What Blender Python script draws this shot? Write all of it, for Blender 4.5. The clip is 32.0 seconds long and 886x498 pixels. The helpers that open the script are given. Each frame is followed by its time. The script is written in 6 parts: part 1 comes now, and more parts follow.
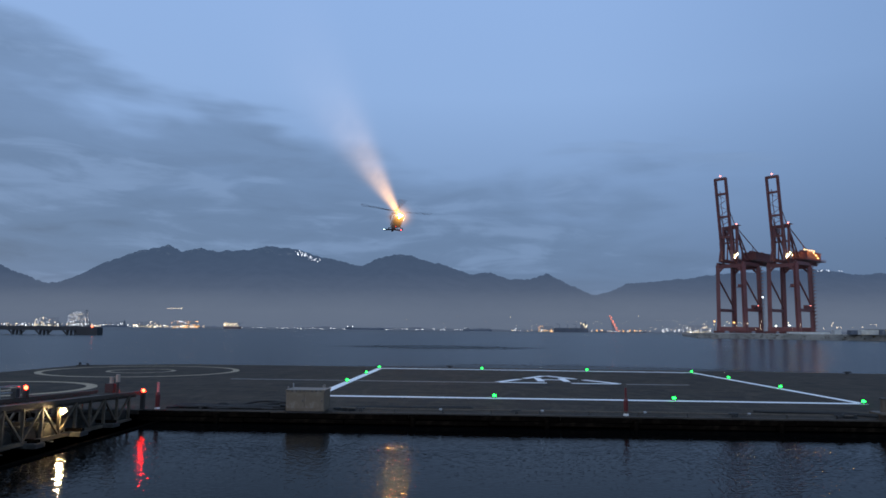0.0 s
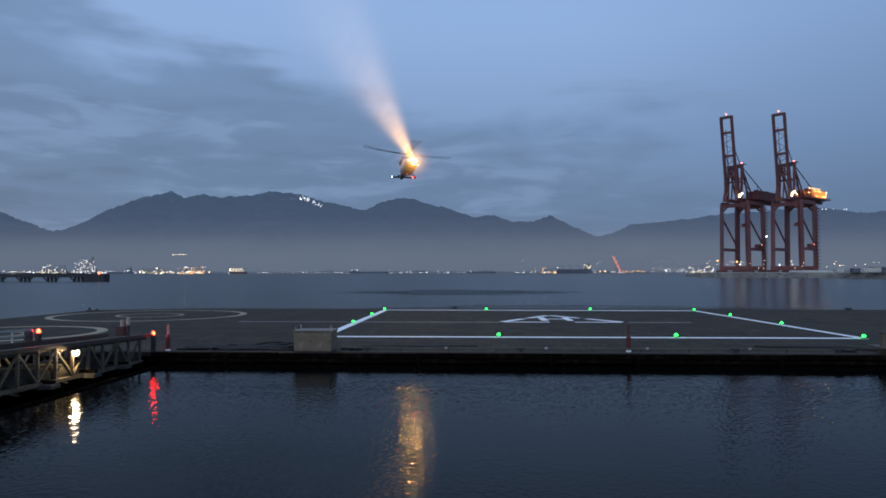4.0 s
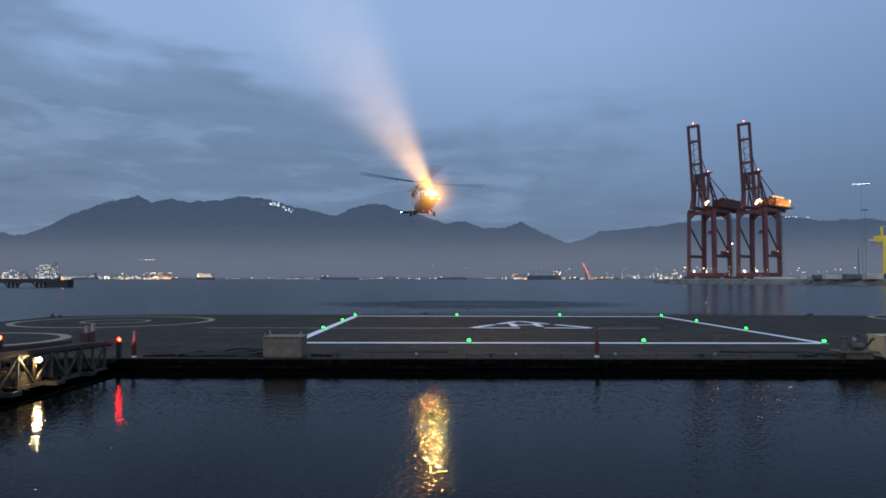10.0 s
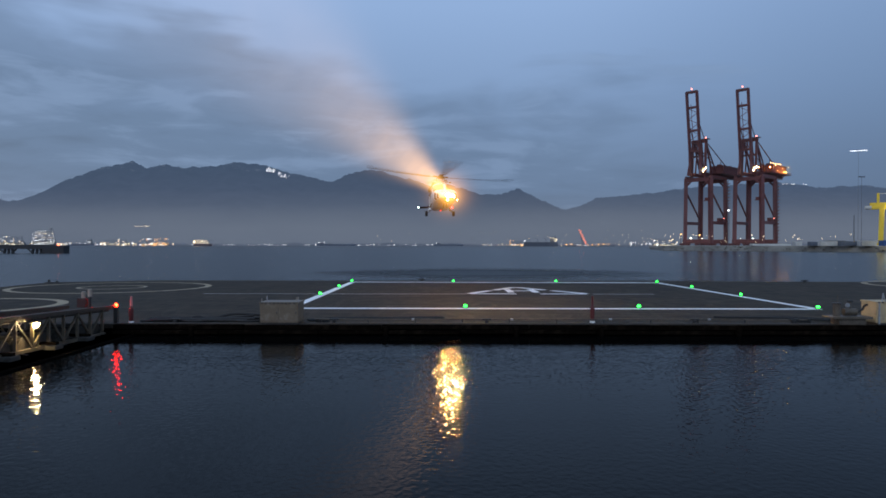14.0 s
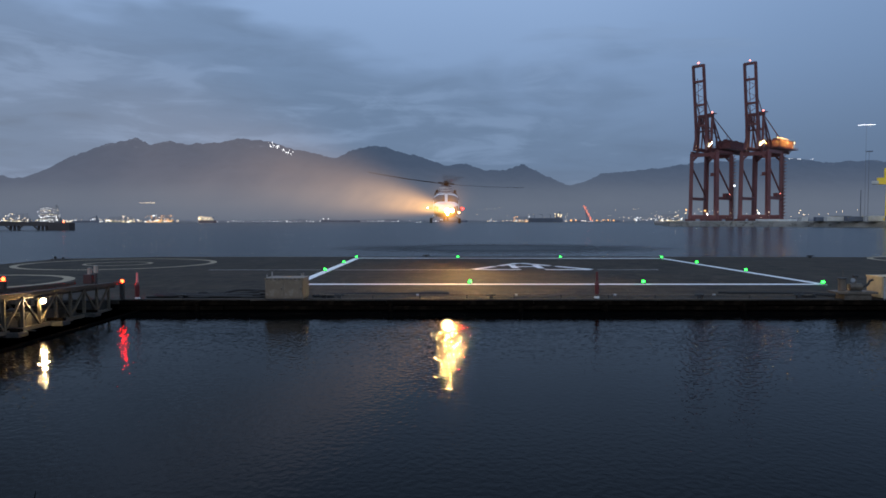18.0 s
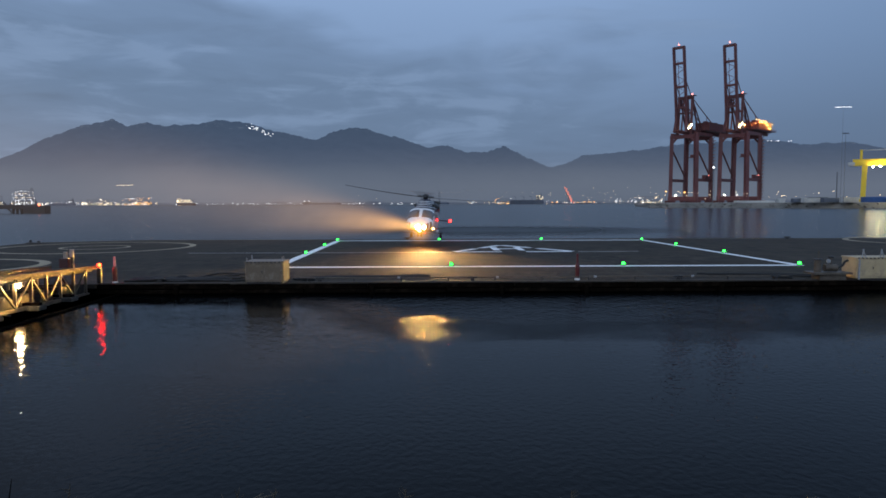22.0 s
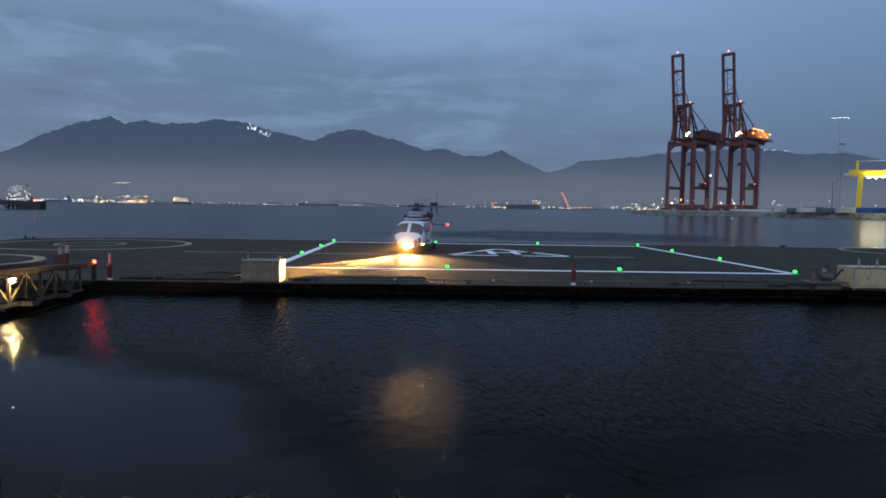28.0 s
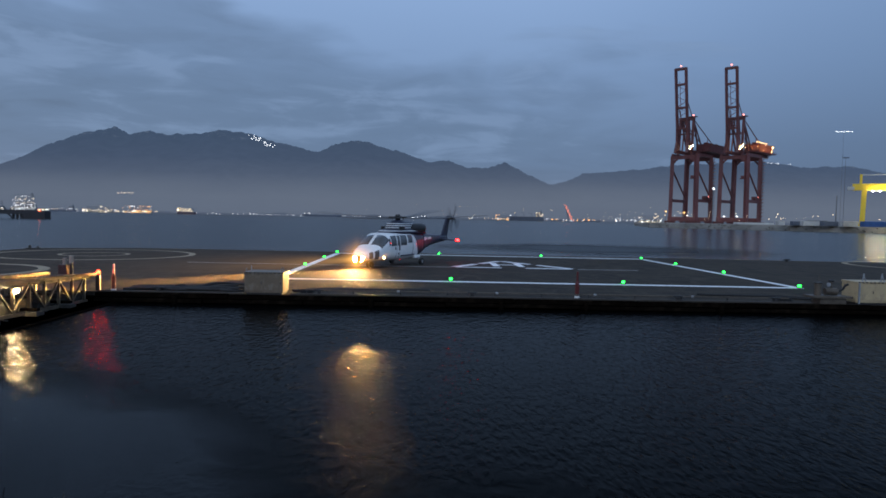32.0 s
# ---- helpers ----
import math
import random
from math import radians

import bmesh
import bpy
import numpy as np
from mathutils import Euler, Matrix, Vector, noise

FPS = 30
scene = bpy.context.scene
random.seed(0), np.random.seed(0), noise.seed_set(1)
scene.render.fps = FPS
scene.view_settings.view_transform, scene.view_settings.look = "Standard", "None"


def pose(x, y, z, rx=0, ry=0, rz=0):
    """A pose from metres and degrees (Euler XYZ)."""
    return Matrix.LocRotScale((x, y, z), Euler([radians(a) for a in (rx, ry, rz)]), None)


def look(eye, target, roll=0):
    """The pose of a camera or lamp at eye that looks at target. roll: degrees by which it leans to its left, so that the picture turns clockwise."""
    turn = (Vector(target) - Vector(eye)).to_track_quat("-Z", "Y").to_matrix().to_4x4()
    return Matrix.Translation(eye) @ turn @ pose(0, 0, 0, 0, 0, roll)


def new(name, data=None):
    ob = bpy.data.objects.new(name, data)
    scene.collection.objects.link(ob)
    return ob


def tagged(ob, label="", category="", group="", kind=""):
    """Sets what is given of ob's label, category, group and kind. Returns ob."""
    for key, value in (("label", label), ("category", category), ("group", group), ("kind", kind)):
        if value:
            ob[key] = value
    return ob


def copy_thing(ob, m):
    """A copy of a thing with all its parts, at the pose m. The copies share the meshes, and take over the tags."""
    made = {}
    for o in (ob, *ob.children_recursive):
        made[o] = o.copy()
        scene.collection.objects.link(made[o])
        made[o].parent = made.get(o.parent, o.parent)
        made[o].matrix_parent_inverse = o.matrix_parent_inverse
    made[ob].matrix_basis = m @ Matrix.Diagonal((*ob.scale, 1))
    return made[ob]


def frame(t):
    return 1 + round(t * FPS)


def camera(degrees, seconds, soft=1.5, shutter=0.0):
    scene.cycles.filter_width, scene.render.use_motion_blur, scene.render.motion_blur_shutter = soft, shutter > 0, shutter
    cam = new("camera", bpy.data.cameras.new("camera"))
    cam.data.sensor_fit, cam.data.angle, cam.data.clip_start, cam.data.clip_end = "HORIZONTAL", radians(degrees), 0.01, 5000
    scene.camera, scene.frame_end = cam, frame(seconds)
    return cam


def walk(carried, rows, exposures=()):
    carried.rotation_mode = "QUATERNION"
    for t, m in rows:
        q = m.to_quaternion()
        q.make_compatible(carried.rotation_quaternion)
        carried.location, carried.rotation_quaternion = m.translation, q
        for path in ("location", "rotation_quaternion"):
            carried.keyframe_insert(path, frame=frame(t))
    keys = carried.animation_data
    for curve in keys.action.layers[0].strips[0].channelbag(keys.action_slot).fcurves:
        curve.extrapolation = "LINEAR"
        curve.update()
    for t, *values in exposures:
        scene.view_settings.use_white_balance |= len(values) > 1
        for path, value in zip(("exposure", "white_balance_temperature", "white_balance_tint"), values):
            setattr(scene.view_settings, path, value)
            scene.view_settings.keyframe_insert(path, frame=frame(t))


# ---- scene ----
cam = camera(64.34, 32.0, soft=1.68, shutter=0.5)
PATH = [
    (0, pose(-0.005, 0.085, 4.225, 96.534, -0.606, 2.309)),
    (0.5, pose(-0.009, 0.082, 4.208, 96.366, -0.408, 2.218)),
    (1, pose(0.010, 0.071, 4.193, 95.810, -0.133, 2.010)),
    (1.5, pose(-0.015, 0.041, 4.185, 95.045, -0.058, 1.812)),
    (2, pose(-0.016, 0.045, 4.174, 94.193, -0.089, 1.804)),
    (2.5, pose(-0.023, 0.056, 4.163, 93.299, -0.088, 2.010)),
    (3, pose(-0.022, 0.054, 4.138, 92.480, 0.048, 2.366)),
    (3.5, pose(-0.025, 0.044, 4.122, 91.900, 0.116, 2.651)),
    (5.5, pose(-0.015, 0.013, 4.121, 92.263, -0.097, 2.480)),
    (6, pose(-0.021, 0.019, 4.129, 92.519, 0.132, 2.310)),
    (6.5, pose(0.001, -0.020, 4.118, 92.685, 0.349, 2.088)),
    (7, pose(0.012, -0.022, 4.123, 92.819, 0.340, 1.820)),
    (7.5, pose(-0.006, -0.023, 4.144, 92.944, 0.212, 1.399)),
    (8, pose(-0.013, -0.055, 4.122, 93.020, 0.107, 0.897)),
    (8.5, pose(-0.002, -0.063, 4.114, 92.966, 0.075, 0.546)),
    (9, pose(-0.019, -0.059, 4.118, 92.777, 0.000, 0.388)),
    (9.5, pose(-0.012, -0.056, 4.110, 92.583, -0.042, 0.365)),
    (10, pose(-0.001, -0.061, 4.115, 92.402, -0.013, 0.280)),
    (10.5, pose(0.013, -0.059, 4.110, 92.188, 0.018, 0.131)),
    (11, pose(0.014, -0.055, 4.105, 91.962, 0.096, -0.061)),
    (11.5, pose(0.012, -0.033, 4.117, 91.727, 0.179, -0.205)),
    (12, pose(0.001, -0.032, 4.118, 91.525, 0.189, -0.298)),
    (12.5, pose(0.005, -0.052, 4.087, 91.245, 0.056, -0.308)),
    (13, pose(0.004, -0.037, 4.098, 90.757, -0.131, -0.243)),
    (13.5, pose(-0.011, -0.045, 4.083, 90.180, -0.188, -0.117)),
    (14, pose(0.004, -0.038, 4.087, 89.680, -0.066, 0.001)),
    (14.5, pose(0.006, -0.041, 4.092, 89.350, 0.049, 0.032)),
    (16.5, pose(-0.011, -0.026, 4.085, 88.263, -0.016, 0.188)),
    (17, pose(-0.003, -0.017, 4.081, 88.122, 0.134, 0.373)),
    (17.5, pose(-0.000, -0.030, 4.082, 87.966, 0.180, 0.433)),
    (18, pose(0.004, -0.022, 4.069, 87.741, 0.055, 0.361)),
    (18.5, pose(-0.017, -0.021, 4.073, 87.410, -0.072, 0.174)),
    (19, pose(-0.012, -0.013, 4.072, 86.989, -0.084, -0.002)),
    (19.5, pose(-0.014, -0.016, 4.061, 86.568, 0.069, -0.084)),
    (20, pose(0.003, -0.033, 4.070, 86.303, 0.277, -0.212)),
    (20.5, pose(0.020, -0.013, 4.078, 86.237, 0.419, -0.498)),
    (21, pose(0.037, 0.007, 4.071, 86.290, 0.426, -0.876)),
    (21.5, pose(0.058, 0.010, 4.065, 86.320, 0.361, -1.101)),
    (22, pose(0.028, 0.011, 4.083, 86.289, 0.182, -1.136)),
    (22.5, pose(0.019, 0.003, 4.073, 86.230, -0.006, -1.093)),
    (23, pose(-0.002, 0.002, 4.078, 86.132, -0.155, -1.088)),
    (23.5, pose(0.012, 0.005, 4.061, 86.025, -0.185, -1.109)),
    (24, pose(-0.006, 0.018, 4.069, 85.866, -0.139, -1.092)),
    (24.5, pose(-0.002, 0.012, 4.071, 85.787, -0.054, -1.030)),
    (25, pose(0.012, 0.008, 4.064, 85.880, -0.018, -1.032)),
    (25.5, pose(0.000, 0.023, 4.073, 86.073, -0.194, -1.167)),
    (27.5, pose(-0.002, 0.034, 4.068, 86.521, -0.837, -1.444)),
    (28, pose(0.002, 0.035, 4.051, 86.552, -0.849, -1.398)),
    (28.5, pose(-0.009, 0.031, 4.065, 86.724, -0.838, -1.451)),
    (29, pose(0.018, 0.031, 4.073, 86.904, -0.772, -1.562)),
    (29.5, pose(0.019, 0.037, 4.082, 86.974, -0.659, -1.673)),
    (30, pose(-0.001, 0.032, 4.072, 86.994, -0.623, -1.724)),
    (30.5, pose(0.008, 0.036, 4.062, 87.067, -0.701, -1.707)),
    (31, pose(-0.002, 0.037, 4.078, 87.176, -0.834, -1.625)),
    (31.5, pose(0.001, 0.022, 4.068, 87.310, -1.024, -1.439)),
    (32, pose(-0.028, 0.049, 4.082, 87.486, -1.140, -1.143)),
]
walk(cam, PATH, exposures=[(0, 0.16, 6250, 10), (6, 0.14, 6400, 10), (14, 0.14, 6560, 10), (21, 0.1, 6600, 10), (28, 0.06, 6450, 10), (32, 0.08, 6400, 10)])

# ---- world: overcast winter dusk ----
world = bpy.data.worlds.new("dusk_sky")
scene.world = world
world.use_nodes = True
wt = world.node_tree
wt.nodes.clear()


def wnode(kind, **props):
    n = wt.nodes.new(kind)
    for k, v in props.items():
        if k == "operation":
            n.operation = v
        elif k == "blend":
            n.data_type, n.blend_type = "RGBA", v
    return n


def wmath(op, a, b=0.0, c=None):
    n = wnode("ShaderNodeMath", operation=op)
    for i, v in enumerate((a, b) if c is None else (a, b, c)):
        if isinstance(v, (int, float)):
            n.inputs[i].default_value = v
        else:
            wt.links.new(v, n.inputs[i])
    return n.outputs[0]


def wramp(fac, stops, interpolation="EASE"):
    n = wt.nodes.new("ShaderNodeValToRGB")
    n.color_ramp.interpolation = interpolation
    while len(n.color_ramp.elements) < len(stops):
        n.color_ramp.elements.new(0.5)
    for e, (p, c) in zip(n.color_ramp.elements, stops):
        e.position, e.color = p, (*c, 1)
    wt.links.new(fac, n.inputs[0])
    return n.outputs[0]


def wmix(fac, a, b, blend="MIX"):
    n = wnode("ShaderNodeMix", blend=blend)
    for s, v in ((n.inputs[0], fac), (n.inputs[6], a), (n.inputs[7], b)):
        if isinstance(v, (int, float)):
            s.default_value = v
        elif isinstance(v, tuple):
            s.default_value = (*v, 1)
        else:
            wt.links.new(v, s)
    return n.outputs[2]


def wnoise(vec, scale, detail, rough, sx, sy, sz, distortion=0.0, rot=0.0):
    m = wt.nodes.new("ShaderNodeMapping")
    m.inputs["Scale"].default_value = (sx, sy, sz)
    m.inputs["Rotation"].default_value = (0, rot, 0)
    wt.links.new(vec, m.inputs["Vector"])
    n = wt.nodes.new("ShaderNodeTexNoise")
    n.inputs["Scale"].default_value, n.inputs["Detail"].default_value = scale, detail
    n.inputs["Roughness"].default_value, n.inputs["Distortion"].default_value = rough, distortion
    wt.links.new(m.outputs[0], n.inputs["Vector"])
    return n.outputs[0]


coord = wt.nodes.new("ShaderNodeTexCoord").outputs["Generated"]
sep = wt.nodes.new("ShaderNodeSeparateXYZ")
wt.links.new(coord, sep.inputs[0])
sx, sy, sz = sep.outputs
# clear dusk gradient by height
high = wmath("MAXIMUM", sz, 0.0)
clear = wramp(high, [(0.0, (0.115, 0.172, 0.29)), (0.10, (0.14, 0.212, 0.365)), (0.20, (0.195, 0.295, 0.51)),
                     (0.32, (0.255, 0.38, 0.65)), (0.44, (0.26, 0.39, 0.68)), (0.60, (0.225, 0.335, 0.57)), (1.0, (0.24, 0.35, 0.57))], "LINEAR")
# long stratus streaks and a darker bank
streak = wnoise(coord, 2.6, 4.0, 0.5, 1.0, 1.0, 5.0, 0.6, 0.14)
bank = wnoise(coord, 1.5, 4.0, 0.5, 1.0, 1.0, 3.5, 0.5, 0.18)
fine = wnoise(coord, 8.0, 5.0, 0.58, 1.0, 1.0, 4.6, 0.6, 0.2)
# the bank thickens low down and towards the left, along a slanting upper edge
edge = wmath("ADD", wmath("MULTIPLY", sx, -0.27), 0.215)
depth = wmath("MULTIPLY", wmath("SUBTRACT", edge, sz), 6.0)
depth = wmath("ADD", depth, wmath("MULTIPLY", wmath("SUBTRACT", bank, 0.5), 3.0))
depth = wmath("ADD", depth, wmath("MULTIPLY", wmath("SUBTRACT", streak, 0.5), 2.2))
cover = wramp(depth, [(0.0, (0, 0, 0)), (0.55, (0.75, 0.75, 0.75)), (1.0, (1, 1, 1))])
cloud = wramp(wmath("ADD", wmath("MULTIPLY", streak, 0.62), wmath("MULTIPLY", fine, 0.38)),
              [(0.35, (0.094, 0.143, 0.246)), (0.49, (0.120, 0.184, 0.318)), (0.59, (0.170, 0.250, 0.42)), (0.72, (0.215, 0.308, 0.50))])
east = wramp(sx, [(0.10, (1, 1, 1)), (0.60, (0.76, 0.79, 0.82))])
clear = wmix(1.0, clear, east, "MULTIPLY")
sky_colour = wmix(wmath("MULTIPLY", cover, 0.85), clear, cloud)
nishita = wt.nodes.new("ShaderNodeTexSky")
nishita.sky_type, nishita.sun_disc = "NISHITA", False
nishita.sun_elevation, nishita.sun_rotation = radians(3), radians(-75)
# the afterglow lies behind the camera
side_on = wramp(wmath("ADD", wmath("MULTIPLY", sy, 0.5), 0.5), [(0.10, (2.3, 2.1, 1.9)), (0.55, (1, 1, 1))])
sky_colour = wmix(1.0, sky_colour, side_on, "MULTIPLY")
total = wmix(1.0, wmix(0.008, sky_colour, nishita.outputs[0], "ADD"), (0.985, 1.0, 0.955), "MULTIPLY")
bg = wt.nodes.new("ShaderNodeBackground")
bg.inputs["Strength"].default_value = 1.0
wt.links.new(total, bg.inputs["Color"])
wt.links.new(bg.outputs[0], wt.nodes.new("ShaderNodeOutputWorld").inputs[0])

sun = new("sun", bpy.data.lights.new("sun", "SUN"))
sun.data.energy, sun.data.angle, sun.data.color = 0.38, radians(50), (1.0, 0.94, 0.88)
sun.matrix_world = look((-50, -20, 36), (0, 40, 0))


# ---- materials ----
def shader(name):
    m = bpy.data.materials.new(name)
    m.use_nodes = True
    return m, m.node_tree, m.node_tree.nodes["Principled BSDF"]


def tex(nt, scale, detail=4.0, rough=0.55, stretch=(1, 1, 1), distortion=0.0, space="Object"):
    co = nt.nodes.new("ShaderNodeTexCoord")
    mp = nt.nodes.new("ShaderNodeMapping")
    mp.inputs["Scale"].default_value = stretch
    nt.links.new(co.outputs[space], mp.inputs[0])
    n = nt.nodes.new("ShaderNodeTexNoise")
    n.inputs["Scale"].default_value, n.inputs["Detail"].default_value = scale, detail
    n.inputs["Roughness"].default_value, n.inputs["Distortion"].default_value = rough, distortion
    nt.links.new(mp.outputs[0], n.inputs["Vector"])
    return n.outputs[0]


def ramp(nt, fac, stops):
    n = nt.nodes.new("ShaderNodeValToRGB")
    while len(n.color_ramp.elements) < len(stops):
        n.color_ramp.elements.new(0.5)
    for e, (p, c) in zip(n.color_ramp.elements, stops):
        e.position, e.color = p, (*c, 1)
    nt.links.new(fac, n.inputs[0])
    return n.outputs[0]


def mixc(nt, fac, a, b, blend="MIX"):
    n = nt.nodes.new("ShaderNodeMix")
    n.data_type, n.blend_type = "RGBA", blend
    for s, v in ((n.inputs[0], fac), (n.inputs[6], a), (n.inputs[7], b)):
        if isinstance(v, (int, float)):
            s.default_value = v
        elif isinstance(v, tuple):
            s.default_value = (*v, 1)
        else:
            nt.links.new(v, s)
    return n.outputs[2]


def bump(nt, bsdf, height, strength=0.3, distance=0.02):
    b = nt.nodes.new("ShaderNodeBump")
    b.inputs["Strength"].default_value, b.inputs["Distance"].default_value = strength, distance
    nt.links.new(height, b.inputs["Height"])
    nt.links.new(b.outputs[0], bsdf.inputs["Normal"])


def scaled(c, k):
    return tuple(v * k for v in c)


def surface(name, colour, rough=0.6, metal=0.0, vary=0.35, scale=6.0, relief=0.15, dirt=None, stretch=(1, 1, 1)):
    """Painted, metal, timber or concrete surface with fine grain, broad stains and soft relief."""
    m, nt, b = shader(name)
    grain = tex(nt, scale * 6, 5, 0.6, stretch)
    stain = tex(nt, scale * 0.6, 4, 0.6, stretch, 0.4)
    c = mixc(nt, ramp(nt, stain, [(0.3, (0, 0, 0)), (0.7, (1, 1, 1))]), scaled(colour, 1 - vary), scaled(colour, 1 + vary * 0.4))
    c = mixc(nt, ramp(nt, grain, [(0.3, (0.25,) * 3), (0.7, (0, 0, 0))]), c, scaled(colour, 0.55))
    if dirt:
        c = mixc(nt, ramp(nt, tex(nt, scale * 1.7, 6, 0.65), [(0.52, (0, 0, 0)), (0.68, (0.8,) * 3)]), c, dirt)
    nt.links.new(c, b.inputs["Base Color"])
    b.inputs["Metallic"].default_value = metal
    r = nt.nodes.new("ShaderNodeMapRange")
    r.inputs[3].default_value, r.inputs[4].default_value = max(rough - 0.12, 0.03), min(rough + 0.12, 1)
    nt.links.new(stain, r.inputs[0])
    nt.links.new(r.outputs[0], b.inputs["Roughness"])
    if relief:
        bump(nt, b, grain, relief, 0.01)
    return m


def glowing(name, colour, strength, sampled=True):
    m, nt, b = shader(name)
    b.inputs["Base Color"].default_value = (*scaled(colour, 0.3), 1)
    b.inputs["Emission Color"].default_value = (*colour, 1)
    b.inputs["Emission Strength"].default_value = strength
    if not sampled:
        m.cycles.emission_sampling = "NONE"
    return m


def calc(nt, op, a, b=0.0):
    n = nt.nodes.new("ShaderNodeMath")
    n.operation = op
    for i, v in enumerate((a, b)):
        if isinstance(v, (int, float)):
            n.inputs[i].default_value = v
        else:
            nt.links.new(v, n.inputs[i])
    return n.outputs[0]


def veil(name, colour, strength, build, thin=False):
    """Mist drawn as see-through sheets, its light put into the emission, with a soft density that build() makes from
    the object's own coordinates. With thin, the glow is added and hides nothing.
    """
    m = bpy.data.materials.new(name)
    m.use_nodes = True
    nt = m.node_tree
    nt.nodes.clear()
    co = nt.nodes.new("ShaderNodeTexCoord").outputs["Object"]
    s = nt.nodes.new("ShaderNodeSeparateXYZ")
    nt.links.new(co, s.inputs[0])
    fac = build(nt, *s.outputs, co)
    tr, em = nt.nodes.new("ShaderNodeBsdfTransparent"), nt.nodes.new("ShaderNodeEmission")
    em.inputs[0].default_value, em.inputs[1].default_value = (*colour, 1), strength
    mx = nt.nodes.new("ShaderNodeAddShader" if thin else "ShaderNodeMixShader")
    if thin:
        nt.links.new(calc(nt, "MULTIPLY", fac, strength), em.inputs[1])
    else:
        nt.links.new(fac, mx.inputs[0])
    nt.links.new(tr.outputs[0], mx.inputs[0 if thin else 1])
    nt.links.new(em.outputs[0], mx.inputs[1 if thin else 2])
    nt.links.new(mx.outputs[0], nt.nodes.new("ShaderNodeOutputMaterial").inputs[0])
    m.cycles.emission_sampling = "NONE"
    return m


def water_material():
    m, nt, b = shader("harbour_water")
    b.inputs["Base Color"].default_value = (0.006, 0.011, 0.016, 1)
    b.inputs["IOR"].default_value = 1.086
    b.inputs["Roughness"].default_value = 0.03
    co = nt.nodes.new("ShaderNodeTexCoord").outputs["Object"]
    fine = tex(nt, 6.2, 0.8, 0.4, (1.2, 1.0, 1), 0.4)
    mid = tex(nt, 0.55, 1.5, 0.4, (0.7, 1.5, 1), 0.3)
    broad = tex(nt, 0.045, 3, 0.5, (0.5, 1.3, 1), 0.6)
    # calm in the basin between shore and platform, ruffled outside it
    s = nt.nodes.new("ShaderNodeSeparateXYZ")
    nt.links.new(co, s.inputs[0])
    open_water = nt.nodes.new("ShaderNodeMapRange")
    open_water.inputs[1].default_value, open_water.inputs[2].default_value = 40, 75
    open_water.inputs[3].default_value, open_water.inputs[4].default_value = 0.0, 1.0
    nt.links.new(s.outputs[1], open_water.inputs[0])
    patch = ramp(nt, broad, [(0.4, (0.25,) * 3), (0.62, (1, 1, 1))])
    sparkle = tex(nt, 8.0, 0.0, 0.5, (0.8, 1.3, 1), 0.3)
    h = calc(nt, "ADD", calc(nt, "ADD", calc(nt, "MULTIPLY", fine, 0.031), calc(nt, "MULTIPLY", sparkle, 0.002)), calc(nt, "MULTIPLY", mid, 0.020))
    amp = calc(nt, "ADD", 0.38, calc(nt, "MULTIPLY", open_water.outputs[0], 1.1))
    lee = nt.nodes.new("ShaderNodeMapRange")
    lee.inputs[1].default_value, lee.inputs[2].default_value = 10, 24
    lee.inputs[3].default_value, lee.inputs[4].default_value = 0.6, 1.35
    nt.links.new(s.outputs[1], lee.inputs[0])
    # stiller again in the lee of the hull
    calm = nt.nodes.new("ShaderNodeMapRange")
    calm.inputs[1].default_value, calm.inputs[2].default_value = 23.5, 27.5
    calm.inputs[3].default_value, calm.inputs[4].default_value = 1.0, 0.14
    nt.links.new(s.outputs[1], calm.inputs[0])
    h = calc(nt, "MULTIPLY", calc(nt, "MULTIPLY", h, calc(nt, "MULTIPLY", amp, calc(nt, "MULTIPLY", lee.outputs[0], calm.outputs[0]))), calc(nt, "ADD", 0.4, patch))
    bp = nt.nodes.new("ShaderNodeBump")
    bp.inputs["Strength"].default_value, bp.inputs["Distance"].default_value = 1.0, 1.0
    nt.links.new(h, bp.inputs["Height"])
    nt.links.new(bp.outputs[0], b.inputs["Normal"])
    nt.links.new(calc(nt, "ADD", 1.100, calc(nt, "MULTIPLY", open_water.outputs[0], 0.024)), b.inputs["IOR"])
    nt.links.new(mixc(nt, open_water.outputs[0], (0.0010, 0.0014, 0.0016), (0.014, 0.019, 0.024)), b.inputs["Base Color"])
    rg = calc(nt, "ADD", 0.04, calc(nt, "MULTIPLY", open_water.outputs[0], 0.16))
    nt.links.new(rg, b.inputs["Roughness"])
    return m


